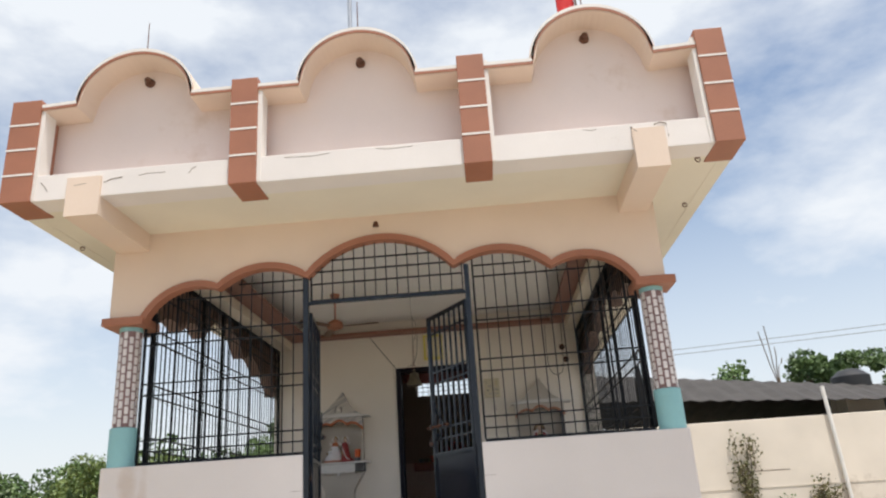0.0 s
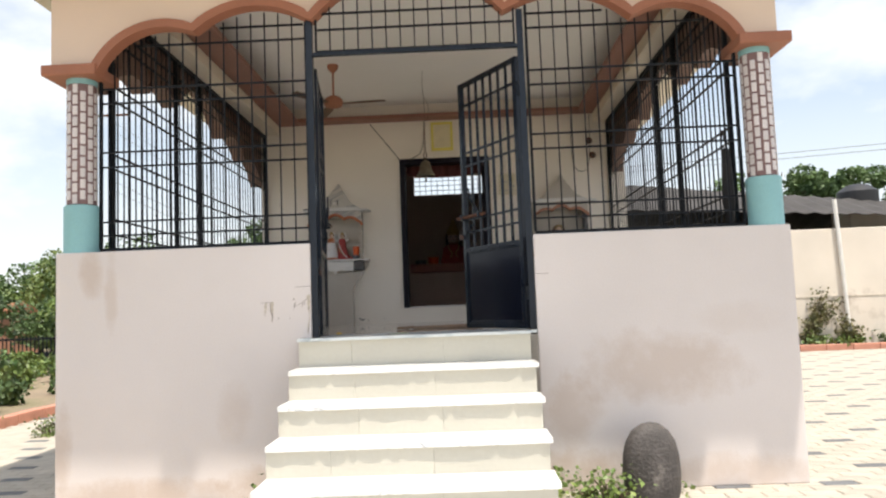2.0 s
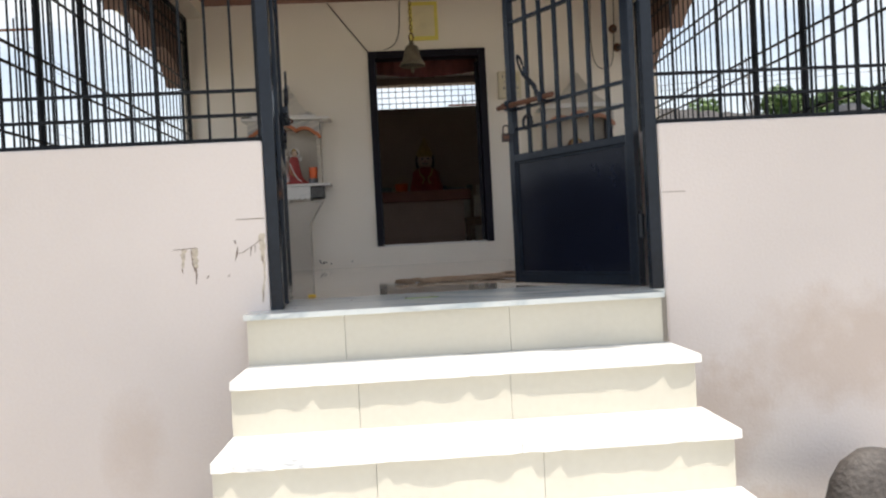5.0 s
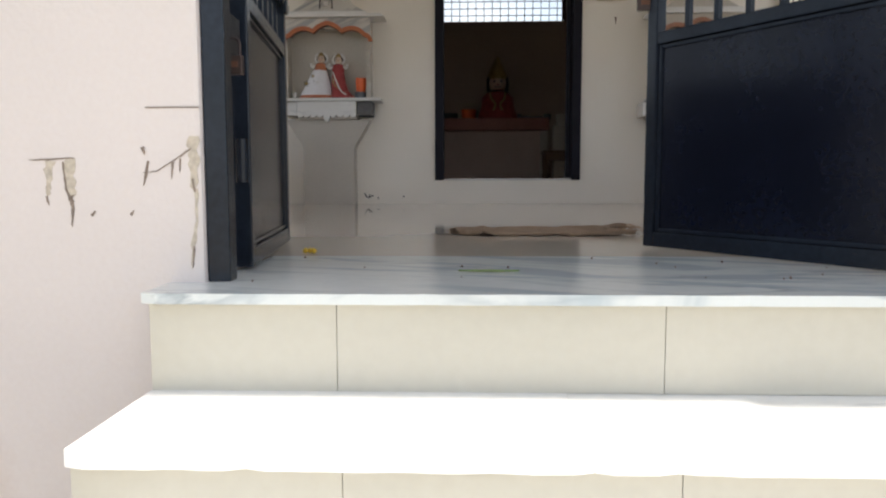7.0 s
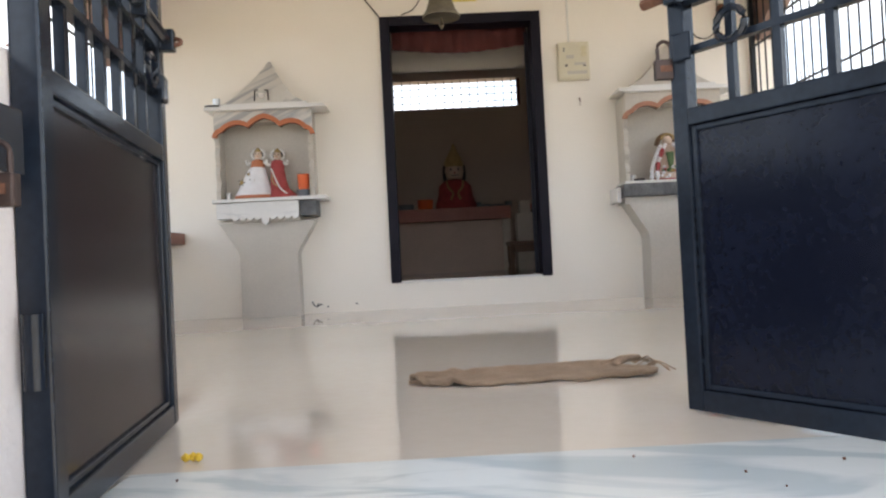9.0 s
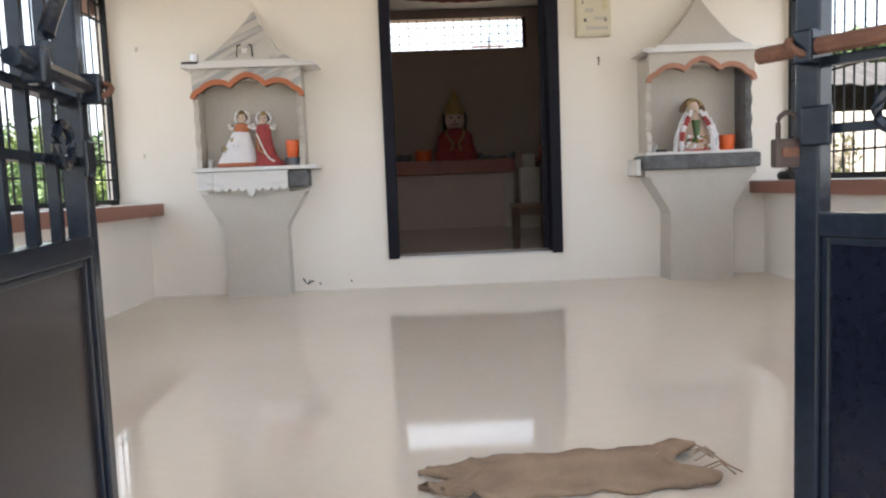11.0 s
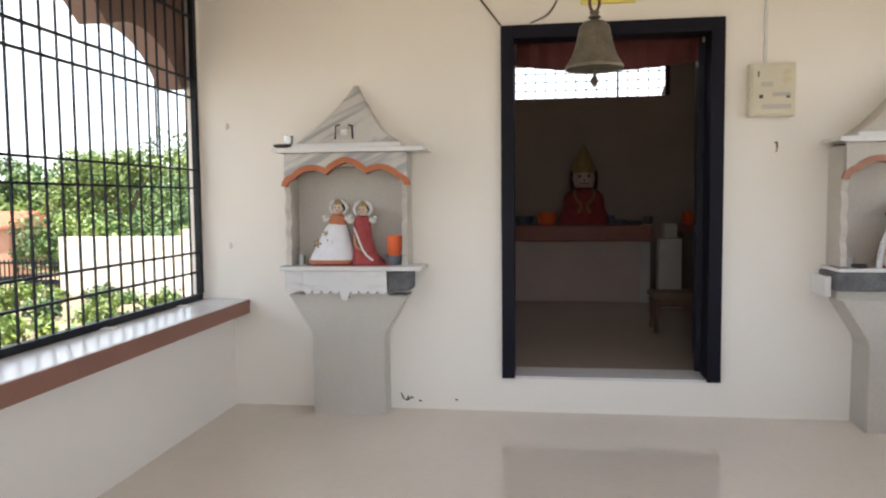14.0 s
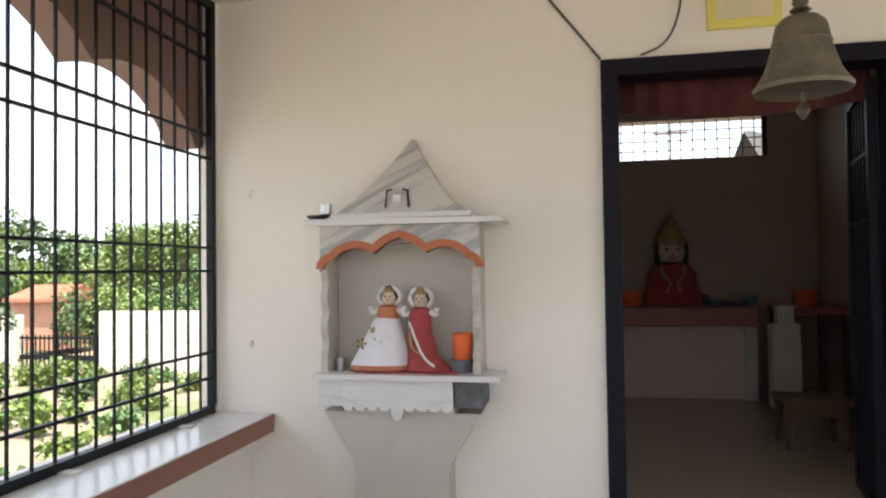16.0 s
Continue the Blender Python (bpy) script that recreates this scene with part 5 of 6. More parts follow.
# sacking mat: a folded jute sack, rumpled
bm = bmesh.new()
NX, NY = 44, 16
grid = []
for i in range(NX + 1):
    u = i / NX
    row = []
    for j in range(NY + 1):
        v = j / NY
        x = -0.16 + 0.63 * u + 0.03 * math.sin(v * 9) * (u - 0.5) * 2 * (1 if 0.1 < u < 0.95 else 1.4)
        w = 0.115 + 0.012 * u
        y = 1.345 + 0.03 * u + (v - 0.5) * 2 * w * (0.45 + 0.55 * min(1, u * 5)) + 0.026 * noise.noise((u * 9, v * 3, 1)) + 0.010 * noise.noise((u * 40, v * 9, 3))
        hump = 0.014 * math.exp(-((v - 0.8) / 0.13) ** 2) * (0.4 + 0.6 * u) + 0.012 * math.exp(-((u - 0.97) / 0.035) ** 2) * (0.4 + 0.6 * v)
        z = FZ + 0.012 + hump + 0.007 * (noise.noise((u * 8, v * 5, 5)) + 0.5) + 0.003 * noise.noise((u * 30, v * 14, 2)) + (0.012 * math.exp(-((u - 0.16) / 0.025) ** 2))
        row.append(bm.verts.new((x, y, z)))
    grid.append(row)
for a, b in zip(grid, grid[1:]):
    for j in range(NY):
        bm.faces.new((a[j], b[j], b[j + 1], a[j + 1]))
sack = solid("jute_sack", bm, M["jute"], "folded brown jute sack lying on the floor as a mat", "sack", smooth=True)
sack.modifiers.new("thick", "SOLIDIFY").thickness = 0.012
threads = bmesh.new()
for k in range(8):
    a = rs.random()
    y0 = 1.255 + 0.24 * a
    tube([(0.475, y0, FZ + 0.016), (0.505 + 0.02 * rs.random(), y0 + 0.02 * (rs.random() - 0.5), FZ + 0.018 + 0.02 * rs.random()), (0.53 + 0.04 * rs.random(), y0 + 0.05 * (rs.random() - 0.5), FZ + 0.006)], 0.0018, 4, threads)
part("frayed_edge", threads, M["jute"], sack, "frayed jute threads")

# fallen leaf and crumbs on the landing
bm = bmesh.new()
pts = [(-0.07 + 0.14 * k / 10, 0.0) for k in range(11)]
up_ = [bm.verts.new((-0.08 + x, 0.18 + 0.009 * math.sin(math.pi * (x + 0.07) / 0.14), FZ + 0.006)) for x, _ in pts]
dn_ = [bm.verts.new((-0.08 + x, 0.18 - 0.009 * math.sin(math.pi * (x + 0.07) / 0.14), FZ + 0.003)) for x, _ in pts]
for k in range(10):
    if k in (0, 9):
        pass
    bm.faces.new((up_[k], up_[k + 1], dn_[k + 1], dn_[k]))
bmesh.ops.remove_doubles(bm, verts=bm.verts, dist=0.0005)
solid("fallen_leaf", bm, M["green_leaf"], "narrow green leaf lying on the marble landing", "leaf")
bm = bmesh.new()
for k in range(16):
    x, y = rs.uniform(-0.6, 0.8), rs.uniform(-0.1, 0.5)
    bmesh.ops.create_icosphere(bm, subdivisions=1, radius=rs.uniform(0.0012, 0.003), matrix=Matrix.Translation((x, y, FZ + 0.003)))
tagged(new("crumbs", mesh_of("crumbs", bm, M["rust"])), "dark crumbs and grit on the marble landing", "grit", kind="stuff")

# padlocks, latches on the gate leaves
def padlock(x, y, z, size):
    p = thing("padlock", "brown brass padlock hanging on its hasp", "padlock", (x, y, z))
    p.scale = (size, size, size)
    part("body", box((-0.028, -0.012, -0.055), (0.028, 0.012, 0.0), 0.005), M["brass"], p)
    part("plate", box((-0.016, -0.0145, -0.035), (0.016, -0.0125, -0.018), 0.0), M["rust"], p)
    part("shackle", tube([(-0.018, 0, -0.002), (-0.018, 0, 0.03)] + [(-0.018 * math.cos(a), 0, 0.03 + 0.02 * math.sin(a)) for a in (math.pi * k / 8 for k in range(1, 8))] + [(0.018, 0, 0.03), (0.018, 0, -0.002)], 0.005, 8), M["brass"], p, smooth=True)


padlock(0.402, 0.782, 1.675, 0.80)
padlock(-0.636, 0.10, 1.395, 0.75)
solid("hasp", box((-0.668, 0.0605, 1.40), (-0.642, 0.17, 1.485), 0.004), M["iron"], "dark steel hasp on the gate post", "hasp")

# folded umbrella hung on the side grille
um = thing("umbrella", "folded black umbrella hung on the window grille", "umbrella", (2.37, 0.255, TOP))
part("canopy", lathe([(0.008, 0.0), (0.03, 0.06), (0.045, 0.2), (0.04, 0.38), (0.03, 0.55), (0.022, 0.60)], (0, 0, 0), 14), M["black_cloth"], um, smooth=True)
part("shaft", lathe([(0.007, 0.60), (0.007, 0.66)], (0, 0, 0), 8), M["steel"], um)
part("handle", tube([(0, 0, 0.66), (0, 0, 0.70), (0.0, 0.03, 0.735), (0.0, 0.065, 0.72), (0.0, 0.075, 0.68)], 0.012, 8), M["idol_dark"], um, smooth=True)

# folded dark cloth bundle on the east sill
bm = bmesh.new()
for k, (dx, dy, r, ln) in enumerate(((0.0, 0.0, 0.03, 0.20), (0.035, 0.02, 0.026, 0.17), (0.015, -0.01, 0.022, 0.14))):
    tube([(2.235 + dx + 0.012 * math.sin(q * 1.3 + k), 4.30 + dy + ln * q / 6, SILL + 0.026 + r * 0.8 + (0.024 if k == 2 else 0) + 0.004 * math.cos(q * 2)) for q in range(7)], r, 8, bm)
solid("cloth_bundle", bm, M["black_cloth"], "rolled dark cloth bundle lying on the window sill", "cloth", smooth=True)

# ---------------------------------------------------------------- roof ornaments
for x, zt in ((-1.965, 5.21), (0.05, 5.22), (2.14, 5.23)):
    f = thing("finial", "small red painted finial on the gable", "finial", (x, RY + 0.14, zt), group="gable finials")
    part("base", lathe([(0.045, 0), (0.05, 0.03), (0.025, 0.05), (0.035, 0.075), (0.012, 0.11), (0.008, 0.13)], (0, 0, 0), 14), M["brown"], f, smooth=True)
    part("spike", lathe([(0.006, 0.13), (0.004, 0.42)], (0, 0, 0), 6), M["rust"], f)
for x, zt in ((-1.965, 5.03), (0.05, 5.03), (2.14, 5.07)):
    h = thing("lamp_holder", "small brown lamp holder under the gable", "lamp holder", (x, RY + 0.258, zt), group="gable lamp holders")
    part("socket", lathe([(0.045, 0), (0.045, 0.02), (0.028, 0.03), (0.03, 0.07), (0.02, 0.075)], (0, 0, 0), 14), M["rust"], h, smooth=True).matrix_local = pose(0, 0, 0, 90, 0, 0)
hook = solid("lamp_holder", lathe([(0.03, 0), (0.02, 0.04), (0.012, 0.05)], (0.04, -0.02, 3.66), 12), M["rust"], "small lamp holder over the arch", "lamp holder", smooth=True)
flag = thing("flag", "red pennant on a thin pole behind the gable", "flag", (2.14, RY + 0.39, 5.0))
part("pole", lathe([(0.012, -0.9), (0.01, 1.3)], (0, 0, 0), 8), M["wood"], flag)
bm = bmesh.new()
rows = []
for i in range(11):
    u = i / 10
    rows.append([bm.verts.new((-0.012 - 0.17 * u, 0.03 * math.sin(u * 6 + v * 2), 0.34 + 0.55 * v - 0.05 * u + (0.1 if v < 0.3 else 0) * u)) for v in (0, 0.33, 0.66, 1.0)])
for a, b in zip(rows, rows[1:]):
    for k in range(3):
        bm.faces.new((a[k], b[k], b[k + 1], a[k + 1]))
part("cloth", bm, M["flag"], flag, "red cloth", smooth=True).modifiers.new("thick", "SOLIDIFY").thickness = 0.004
sp = thing("roof_spire", "white painted temple spire with a metal mast on the roof", "spire", (-0.55, 2.2, SOF + 0.28))
part("tower", lathe([(0.9, 0), (0.88, 0.5), (0.80, 1.2), (0.62, 1.9), (0.40, 2.3), (0.2, 2.5), (0.28, 2.6), (0.1, 2.75)], (0, 0, 0), 8), M["pink"], sp)
part("mast", lathe([(0.035, 2.7), (0.03, 5.2)], (0, 0, 0), 8), M["steel"], sp)
# hooks under the soffit, cracks of the parapet's foot
for x, y in ((2.96, -0.70), (3.10, 0.35), (-2.98, 0.17)):
    hk = thing("soffit_hook", "small rusty fan hook in the soffit", "hook", (x, y, SOF), group="soffit hooks")
    part("plate", lathe([(0.02, -0.006), (0.02, 0.001)], (0, 0, 0), 12), M["rust"], hk)
    part("loop", tube([(-0.022, 0, -0.004), (-0.02, 0, -0.03), (0, 0, -0.045), (0.02, 0, -0.03), (0.022, 0, -0.012)], 0.005, 6), M["rust"], hk, smooth=True)
for pts, r in (([(-2.75, 3.95), (-2.72, 3.92), (-2.68, 3.86)], 0.007), ([(-2.52, 3.85), (-2.51, 3.89), (-2.43, 3.885), (-2.33, 3.895)], 0.007), ([(-2.18, 3.905), (-2.11, 3.93), (-2.02, 3.94)], 0.010),
               ([(-1.87, 3.94), (-1.8, 3.955), (-1.64, 3.95)], 0.005), ([(-1.43, 3.92), (-1.41, 3.96), (-1.37, 3.98)], 0.006), ([(2.37, 3.99), (2.385, 3.95), (2.41, 3.93)], 0.008),
               ([(2.56, 3.985), (2.61, 4.0), (2.665, 4.0), (2.67, 3.87)], 0.006), ([(1.97, 4.005), (2.03, 3.99), (2.08, 3.995)], 0.005), ([(0.2, 4.0), (0.3, 3.985), (0.52, 3.99)], 0.005), ([(-0.6, 3.99), (-0.35, 3.98), (-0.2, 3.995)], 0.005)):
    part("crack", tube([(x, (RY - 0.024 if 2.37 < x < 2.64 or x < -2.2 and x > -2.5 else RY) + r * 0.6, z) for x, z in pts], r, 5), M["stain"], parapet, "brown crack")
# wall marks: chips and drips by the gate
marks = thing("wall_drips", "brown drip marks and chipped plaster on the low wall", "stain", kind="structure")
rm = random.Random(8)


def peel(line, widths, m, depth, name, label=""):
    """A ragged strip along a line on the wall's face, of the given widths."""
    left, right = [], []
    for (x0, z0), (x1, z1), w0, w1 in zip(line, line[1:], widths, widths[1:]):
        for k in range(6):
            u = k / 6
            w = w0 + (w1 - w0) * u
            a, b = Vector((x0, z0)).lerp(Vector((x1, z1)), u), Vector((z1 - z0, x0 - x1)).normalized()
            left.append(a + b * w * (0.5 + rm.uniform(-0.22, 0.22)))
            right.append(a - b * w * (0.5 + rm.uniform(-0.22, 0.22)))
    left.append(Vector(line[-1]))
    pts = [tuple(p) for p in left + right[::-1]]
    part(name, prism(pts, "y", -depth, 0.004), m, marks, label)


P_, S_ = M["peel"], M["stain"]
peel([(-0.997, 1.167), (-1.0, 1.13), (-1.004, 1.094)], [0.021, 0.013, 0.009], P_, 0.0012, "drip", "peeled beige paint")
peel([(-0.955, 1.172), (-0.955, 1.13), (-0.952, 1.09)], [0.024, 0.02, 0.014], P_, 0.0012, "drip", "peeled beige paint")
peel([(-0.694, 1.217), (-0.695, 1.16), (-0.694, 1.105)], [0.02, 0.022, 0.012], P_, 0.0012, "drip", "peeled beige paint")
peel([(-0.690, 1.11), (-0.691, 1.04), (-0.699, 1.0), (-0.703, 0.943)], [0.007, 0.006, 0.010, 0.004], P_, 0.0014, "drip", "peeled beige paint")
for line, w in (([(-1.039, 1.169), (-1.0, 1.170), (-0.942, 1.1735)], [0.001, 0.004, 0.002]), ([(-1.006, 1.094), (-1.002, 1.075)], [0.005, 0.002]), ([(-0.968, 1.165), (-0.964, 1.11), (-0.957, 1.09)], [0.003, 0.004, 0.004]),
                ([(-0.955, 1.095), (-0.951, 1.07), (-0.955, 1.03)], [0.010, 0.005, 0.002]), ([(-0.912, 1.053), (-0.904, 1.064)], [0.007, 0.002]), ([(-0.788, 1.167), (-0.794, 1.14), (-0.80, 1.115)], [0.003, 0.005, 0.001]),
                ([(-0.80, 1.142), (-0.77, 1.146), (-0.728, 1.172), (-0.696, 1.193)], [0.0008, 0.0018, 0.0025, 0.005]), ([(-0.737, 1.165), (-0.741, 1.129)], [0.004, 0.001]), ([(-0.721, 1.171), (-0.723, 1.143)], [0.004, 0.001]),
                ([(-0.80, 1.195), (-0.795, 1.18)], [0.006, 0.004]), ([(-0.83, 1.055), (-0.822, 1.066)], [0.005, 0.001]), ([(-0.698, 0.99), (-0.702, 0.945)], [0.004, 0.002]), ([(-0.697, 1.13), (-0.692, 1.10)], [0.003, 0.004])):
    peel(line, w, S_, 0.002, "crack")
for x0, x1, z in ((-0.79, -0.68, 1.274), (0.905, 1.0, 1.30)):
    part("chip", box((x0, -0.002, z), (x1, 0.01, z + 0.0025)), M["stain"], marks)

# black smudge and chips low on the back wall, wall plugs and sill clips of the grille
sm = thing("wall_smudge", "black smudge and chips low on the back wall", "stain", kind="structure")
for pts in ([(-1.02, 1.005), (-1.005, 0.975), (-0.985, 0.962), (-0.975, 0.99)], [(-0.985, 0.962), (-0.955, 0.985), (-0.945, 0.975)], [(-0.91, 0.965), (-0.895, 0.96)], [(-0.69, 0.975), (-0.675, 0.972)]):
    part("smudge", tube([(x, YB - 0.001, z) for x, z in pts], 0.005, 5), M["idol_dark"], sm)
for y, z in ((4.765, 2.62), (4.765, 1.90)):
    pl = thing("wall_plug", "white plaster plug holding the window grille", "plug", (IL, y, z), group="grille plugs")
    part("plaster", lathe([(0.02, 0), (0.018, 0.008), (0.006, 0.012)], (0, 0, 0), 10), M["white"], pl, smooth=True).matrix_local = pose(0, 0, 0, 0, 90, 0)
for y in (1.2, 2.6, 3.72, 4.45):
    solid("sill_clip", box((-2.24, y - 0.025, SILL + 0.0255), (-2.18, y + 0.025, SILL + 0.033), 0.003), M["white"], "small white plaster clip on the window sill", "clip", group="sill clips")
bm = bmesh.new()
for k in range(3):
    bmesh.ops.create_icosphere(bm, subdivisions=1, radius=0.009, matrix=Matrix.Translation((-0.60 + 0.012 * k, 0.60 + 0.006 * (k % 2), FZ + 0.008)))
solid("flower_petal", bm, M["yellow"], "small yellow flower fallen on the floor", "flower")

# ---------------------------------------------------------------- courtyard
kerb = thing("kerb_west", "red painted brick kerb along the planting bed", "kerb", kind="structure")
kb = mesh_of("kerb_block", box((-0.07, -0.295, -0.05), (0.07, 0.295, 0.13), 0.02), M["kerb"])
for k in range(26):
    share("kerb_block", kb, kerb, (-5.47, -3.2 + k * 0.6, G + 0.003 * math.sin(k * 3)))
kerb2 = thing("kerb_north", "red painted brick kerb along the rear planting bed", "kerb", kind="structure")
for k in range(26):
    share("kerb_block", kb, kerb2, (2.9 + k * 0.6, 11.9, G + 0.003 * math.sin(k * 5)), (0, 0, math.pi / 2))


# ---- boundary walls
bw = thing("boundary_wall_west", "cream plastered boundary wall with square piers", "boundary wall", kind="structure")
part("wall", box((-50, 18.1, G - 0.1), (-15.5, 18.3, 0.86)), M["bound"], bw)
part("wall", box((-12.7, 18.1, G - 0.1), (2.0, 18.3, 1.30)), M["bound"], bw)
for x, z in ((-15.32, 1.2), (-22, 1.1), (-29, 1.1), (-9.1, 1.48), (-4.5, 1.48)):
    part("pier", box((x - 0.19, 18.02, G - 0.1), (x + 0.19, 18.38, z), 0.02), M["bound"], bw)
gt = thing("iron_gate", "black iron gate between the boundary piers", "gate", (0, 18.2, 0))
part("rail", box((-15.1, -0.02, 0.05), (-12.73, 0.02, 0.17)), M["bar"], gt)
part("rail", box((-15.1, -0.02, 0.58), (-12.73, 0.02, 0.64)), M["bar"], gt)
for k in range(18):
    x = -15.03 + k * 0.132
    part("bar", box((x - 0.016, -0.012, G), (x + 0.016, 0.012, 0.70)), M["bar"], gt)
bn = thing("boundary_wall_north", "tall cream plastered boundary wall with cracks and stains", "boundary wall", kind="structure")
part("wall", box((2.4, 12.3, G - 0.1), (30, 12.55, 2.62), 0.02), M["bound"], bn)
part("plaster_line", box((2.4, 12.285, 1.02), (30, 12.299, 1.05)), M["bound"], bn)
for k in range(10):
    part("plaster_line", box((3.4 + k * 2.6, 12.287, 0.0), (3.43 + k * 2.6, 12.298, 1.02)), M["bound"], bn)
part("crack", box((6.6, 12.2955, 1.40), (8.1, 12.299, 1.42)), M["stain"], bn, "brown horizontal crack")
solid("pipe", tube([(9.35, 12.2, G), (9.30, 12.22, 1.8), (9.25, 12.24, 3.3)], 0.05, 8), M["pvc"], "white plastic pipe standing against the wall", "pipe", smooth=True)
# ---- shed behind the wall
shed = thing("shed", "long shed with a dark corrugated sheet roof", "shed", kind="structure")
bm = bmesh.new()
n = 90
rows = []
for k in range(n + 1):
    x = 2.2 + 10.8 * k / n
    zt = 4.55 - 0.105 * (x - 2.2)
    dz = 0.02 * math.sin(k * math.pi * 0.5)
    rows.append([bm.verts.new((x, y, zt * a + b + dz)) for y, a, b in ((12.75, 0.55, 0.95), (14.8, 1.0, 0.0), (18.5, 0.6, 0.6))])
for a, b in zip(rows, rows[1:]):
    for k in range(2):
        bm.faces.new((a[k], b[k], b[k + 1], a[k + 1]))
part("roof", bm, M["roofing"], shed, "dark weathered corrugated roof").modifiers.new("thick", "SOLIDIFY").thickness = 0.02
part("wall", box((2.4, 13.0, 0), (12.8, 18.2, 2.4)), M["bound"], shed)
tank = thing("water_tank", "black plastic water tank behind the shed", "water tank", (11.4, 15.2, 3.35))
part("body", lathe([(0.5, 0), (0.52, 0.1), (0.52, 0.5), (0.3, 0.68), (0.15, 0.72)], (0, 0, 0), 20), M["tank"], tank, smooth=True)
part("stand", box((-0.5, -0.5, -3.35), (0.5, 0.5, -0.001)), M["bound"], tank)
house = thing("house", "low house with an orange clay tile roof among trees", "house", (-16.9, 21.9, 0))
part("wall", box((-0.72, -1.2, 0), (0.72, 1.2, 1.46)), M["clay_wall"], house, "faded orange plaster wall")
part("roof", prism([(-1.4, 1.44), (1.4, 1.44), (1.4, 1.50), (0.0, 1.92), (-1.4, 1.50)], "x", -0.85, 0.85), M["clay"], house, "orange clay tile roof")
for k in range(14):
    x = -0.80 + k * 0.1235
    part("tile_rib", tube([(x, -1.40, 1.515), (x, -0.02, 1.93)], 0.03, 6), M["clay"], house)

# ---- litter box on a post
bn_ = thing("litter_box", "yellow painted steel litter box on a post", "litter box", (-3.02, -0.95, 0))
bm = prism([(-0.27, 0.42), (0.20, 0.42), (0.33, 0.86), (-0.30, 0.86)], "x", -0.30, 0.22)
part("body", bm, M["yellow"], bn_)
bn_.rotation_euler = (0, 0, radians(78))
lid = part("lid", box((-0.31, -0.31, 0.861), (0.23, 0.34, 0.885), 0.006), M["yellow"], bn_)
part("handle", tube([(-0.06, 0.05, 0.885), (-0.05, 0.05, 0.925), (0.03, 0.05, 0.925), (0.04, 0.05, 0.885)], 0.012, 6), M["yellow"], lid)
part("post", box((-0.06, -0.06, G), (0.0, 0.0, 0.42)), M["yellow"], bn_)

# ---- old upright stone by the steps
STX, STY = 1.57, -0.24
bm = bmesh.new()
lathe([(0.163, 0), (0.178, 0.05), (0.184, 0.17), (0.179, 0.28), (0.160, 0.37), (0.122, 0.44), (0.059, 0.485), (0.008, 0.495)], (STX, STY, G - 0.01), 28, bm, (1, 0.55))
for v in bm.verts:
    out = Vector((v.co.x - STX, v.co.y - STY, 0))
    if out.length > 1e-4:
        v.co += out.normalized() * (0.014 * noise.noise(v.co * 6) + 0.006 * noise.noise(v.co * 17))
solid("standing_stone", bm, [M["stone"]], "dark rounded stone slab standing by the low wall", "stone", smooth=True)


# ---------------------------------------------------------------- plants
def leaves(pts, size, seed, droop=0.3, aspect=0.45):
    """A mesh of small folded leaves at points, turned at random."""
    rng = np.random.default_rng(seed)
    n = len(pts)
    a = rng.normal(size=(n, 3))
    a[:, 2] -= droop
    a /= np.linalg.norm(a, axis=1)[:, None]
    b = np.cross(a, rng.normal(size=(n, 3)))
    b /= np.linalg.norm(b, axis=1)[:, None]
    c = np.cross(a, b)
    s = (size * rng.uniform(0.6, 1.3, n))[:, None]
    p = np.asarray(pts)
    tip, left, right, base = p + a * s, p + a * s * 0.45 + b * s * aspect + c * s * 0.1, p + a * s * 0.45 - b * s * aspect + c * s * 0.1, p
    v = np.stack([base, right, tip, left], 1).reshape(-1, 3)
    f = np.arange(4 * n).reshape(-1, 4)
    return v, f


def leaf_mesh(name, v, f, m):
    me = bpy.data.meshes.new(name)
    me.from_pydata(v.tolist(), [], f.tolist())
    me.materials.append(m)
    return me


def tree(x, y, h, spread, seed, m="leaf", count=5200, size=0.17, z0=0.0):
    rng = np.random.default_rng(seed)
    if -20.5 < x < -14.8 and y < 25:  # the house's yard stays clear
        y += 6.5
    t = thing("tree", "broad-leaved green tree behind the boundary wall", "tree", (x, y, z0), group="background trees")
    bm = bmesh.new()
    tips = []
    top_ = h * 0.45
    tube([(0, 0, G - 0.1), (0.05, 0.02, top_ * 0.5), (0.0, 0.05, top_)], 0.05 * h ** 0.7, 7, bm)
    for k in range(7):
        a = rng.uniform(0, 6.28)
        r = spread * rng.uniform(0.35, 0.8)
        e = (r * math.cos(a), r * math.sin(a), h * rng.uniform(0.3, 0.92))
        tube([(0, 0.03, top_ * rng.uniform(0.6, 1)), (e[0] * 0.5, e[1] * 0.5, (top_ + e[2]) * 0.5), e], 0.018 * h ** 0.7, 5, bm)
        tips.append(e)
    part("trunk", bm, M["bark"], t)
    blobs = []
    for e in tips + [(0, 0, h * 0.85)]:
        for q in range(4):
            blobs.append((np.array(e) + rng.normal(size=3) * spread * 0.22, spread * rng.uniform(0.20, 0.42)))
    pts = []
    per = count // len(blobs)
    for c, r in blobs:
        d = rng.normal(size=(per, 3))
        d /= np.linalg.norm(d, axis=1)[:, None]
        q = c + d * r * rng.uniform(0.35, 1.0, (per, 1)) ** 0.5 * np.array([1, 1, 0.75])
        pts.append(q)
    pts = np.concatenate(pts)
    pts = pts[pts[:, 2] > 0.25]
    v, f = leaves(pts, size, seed)
    share("crown", leaf_mesh("crown", v, f, M[m]), t)
    return t


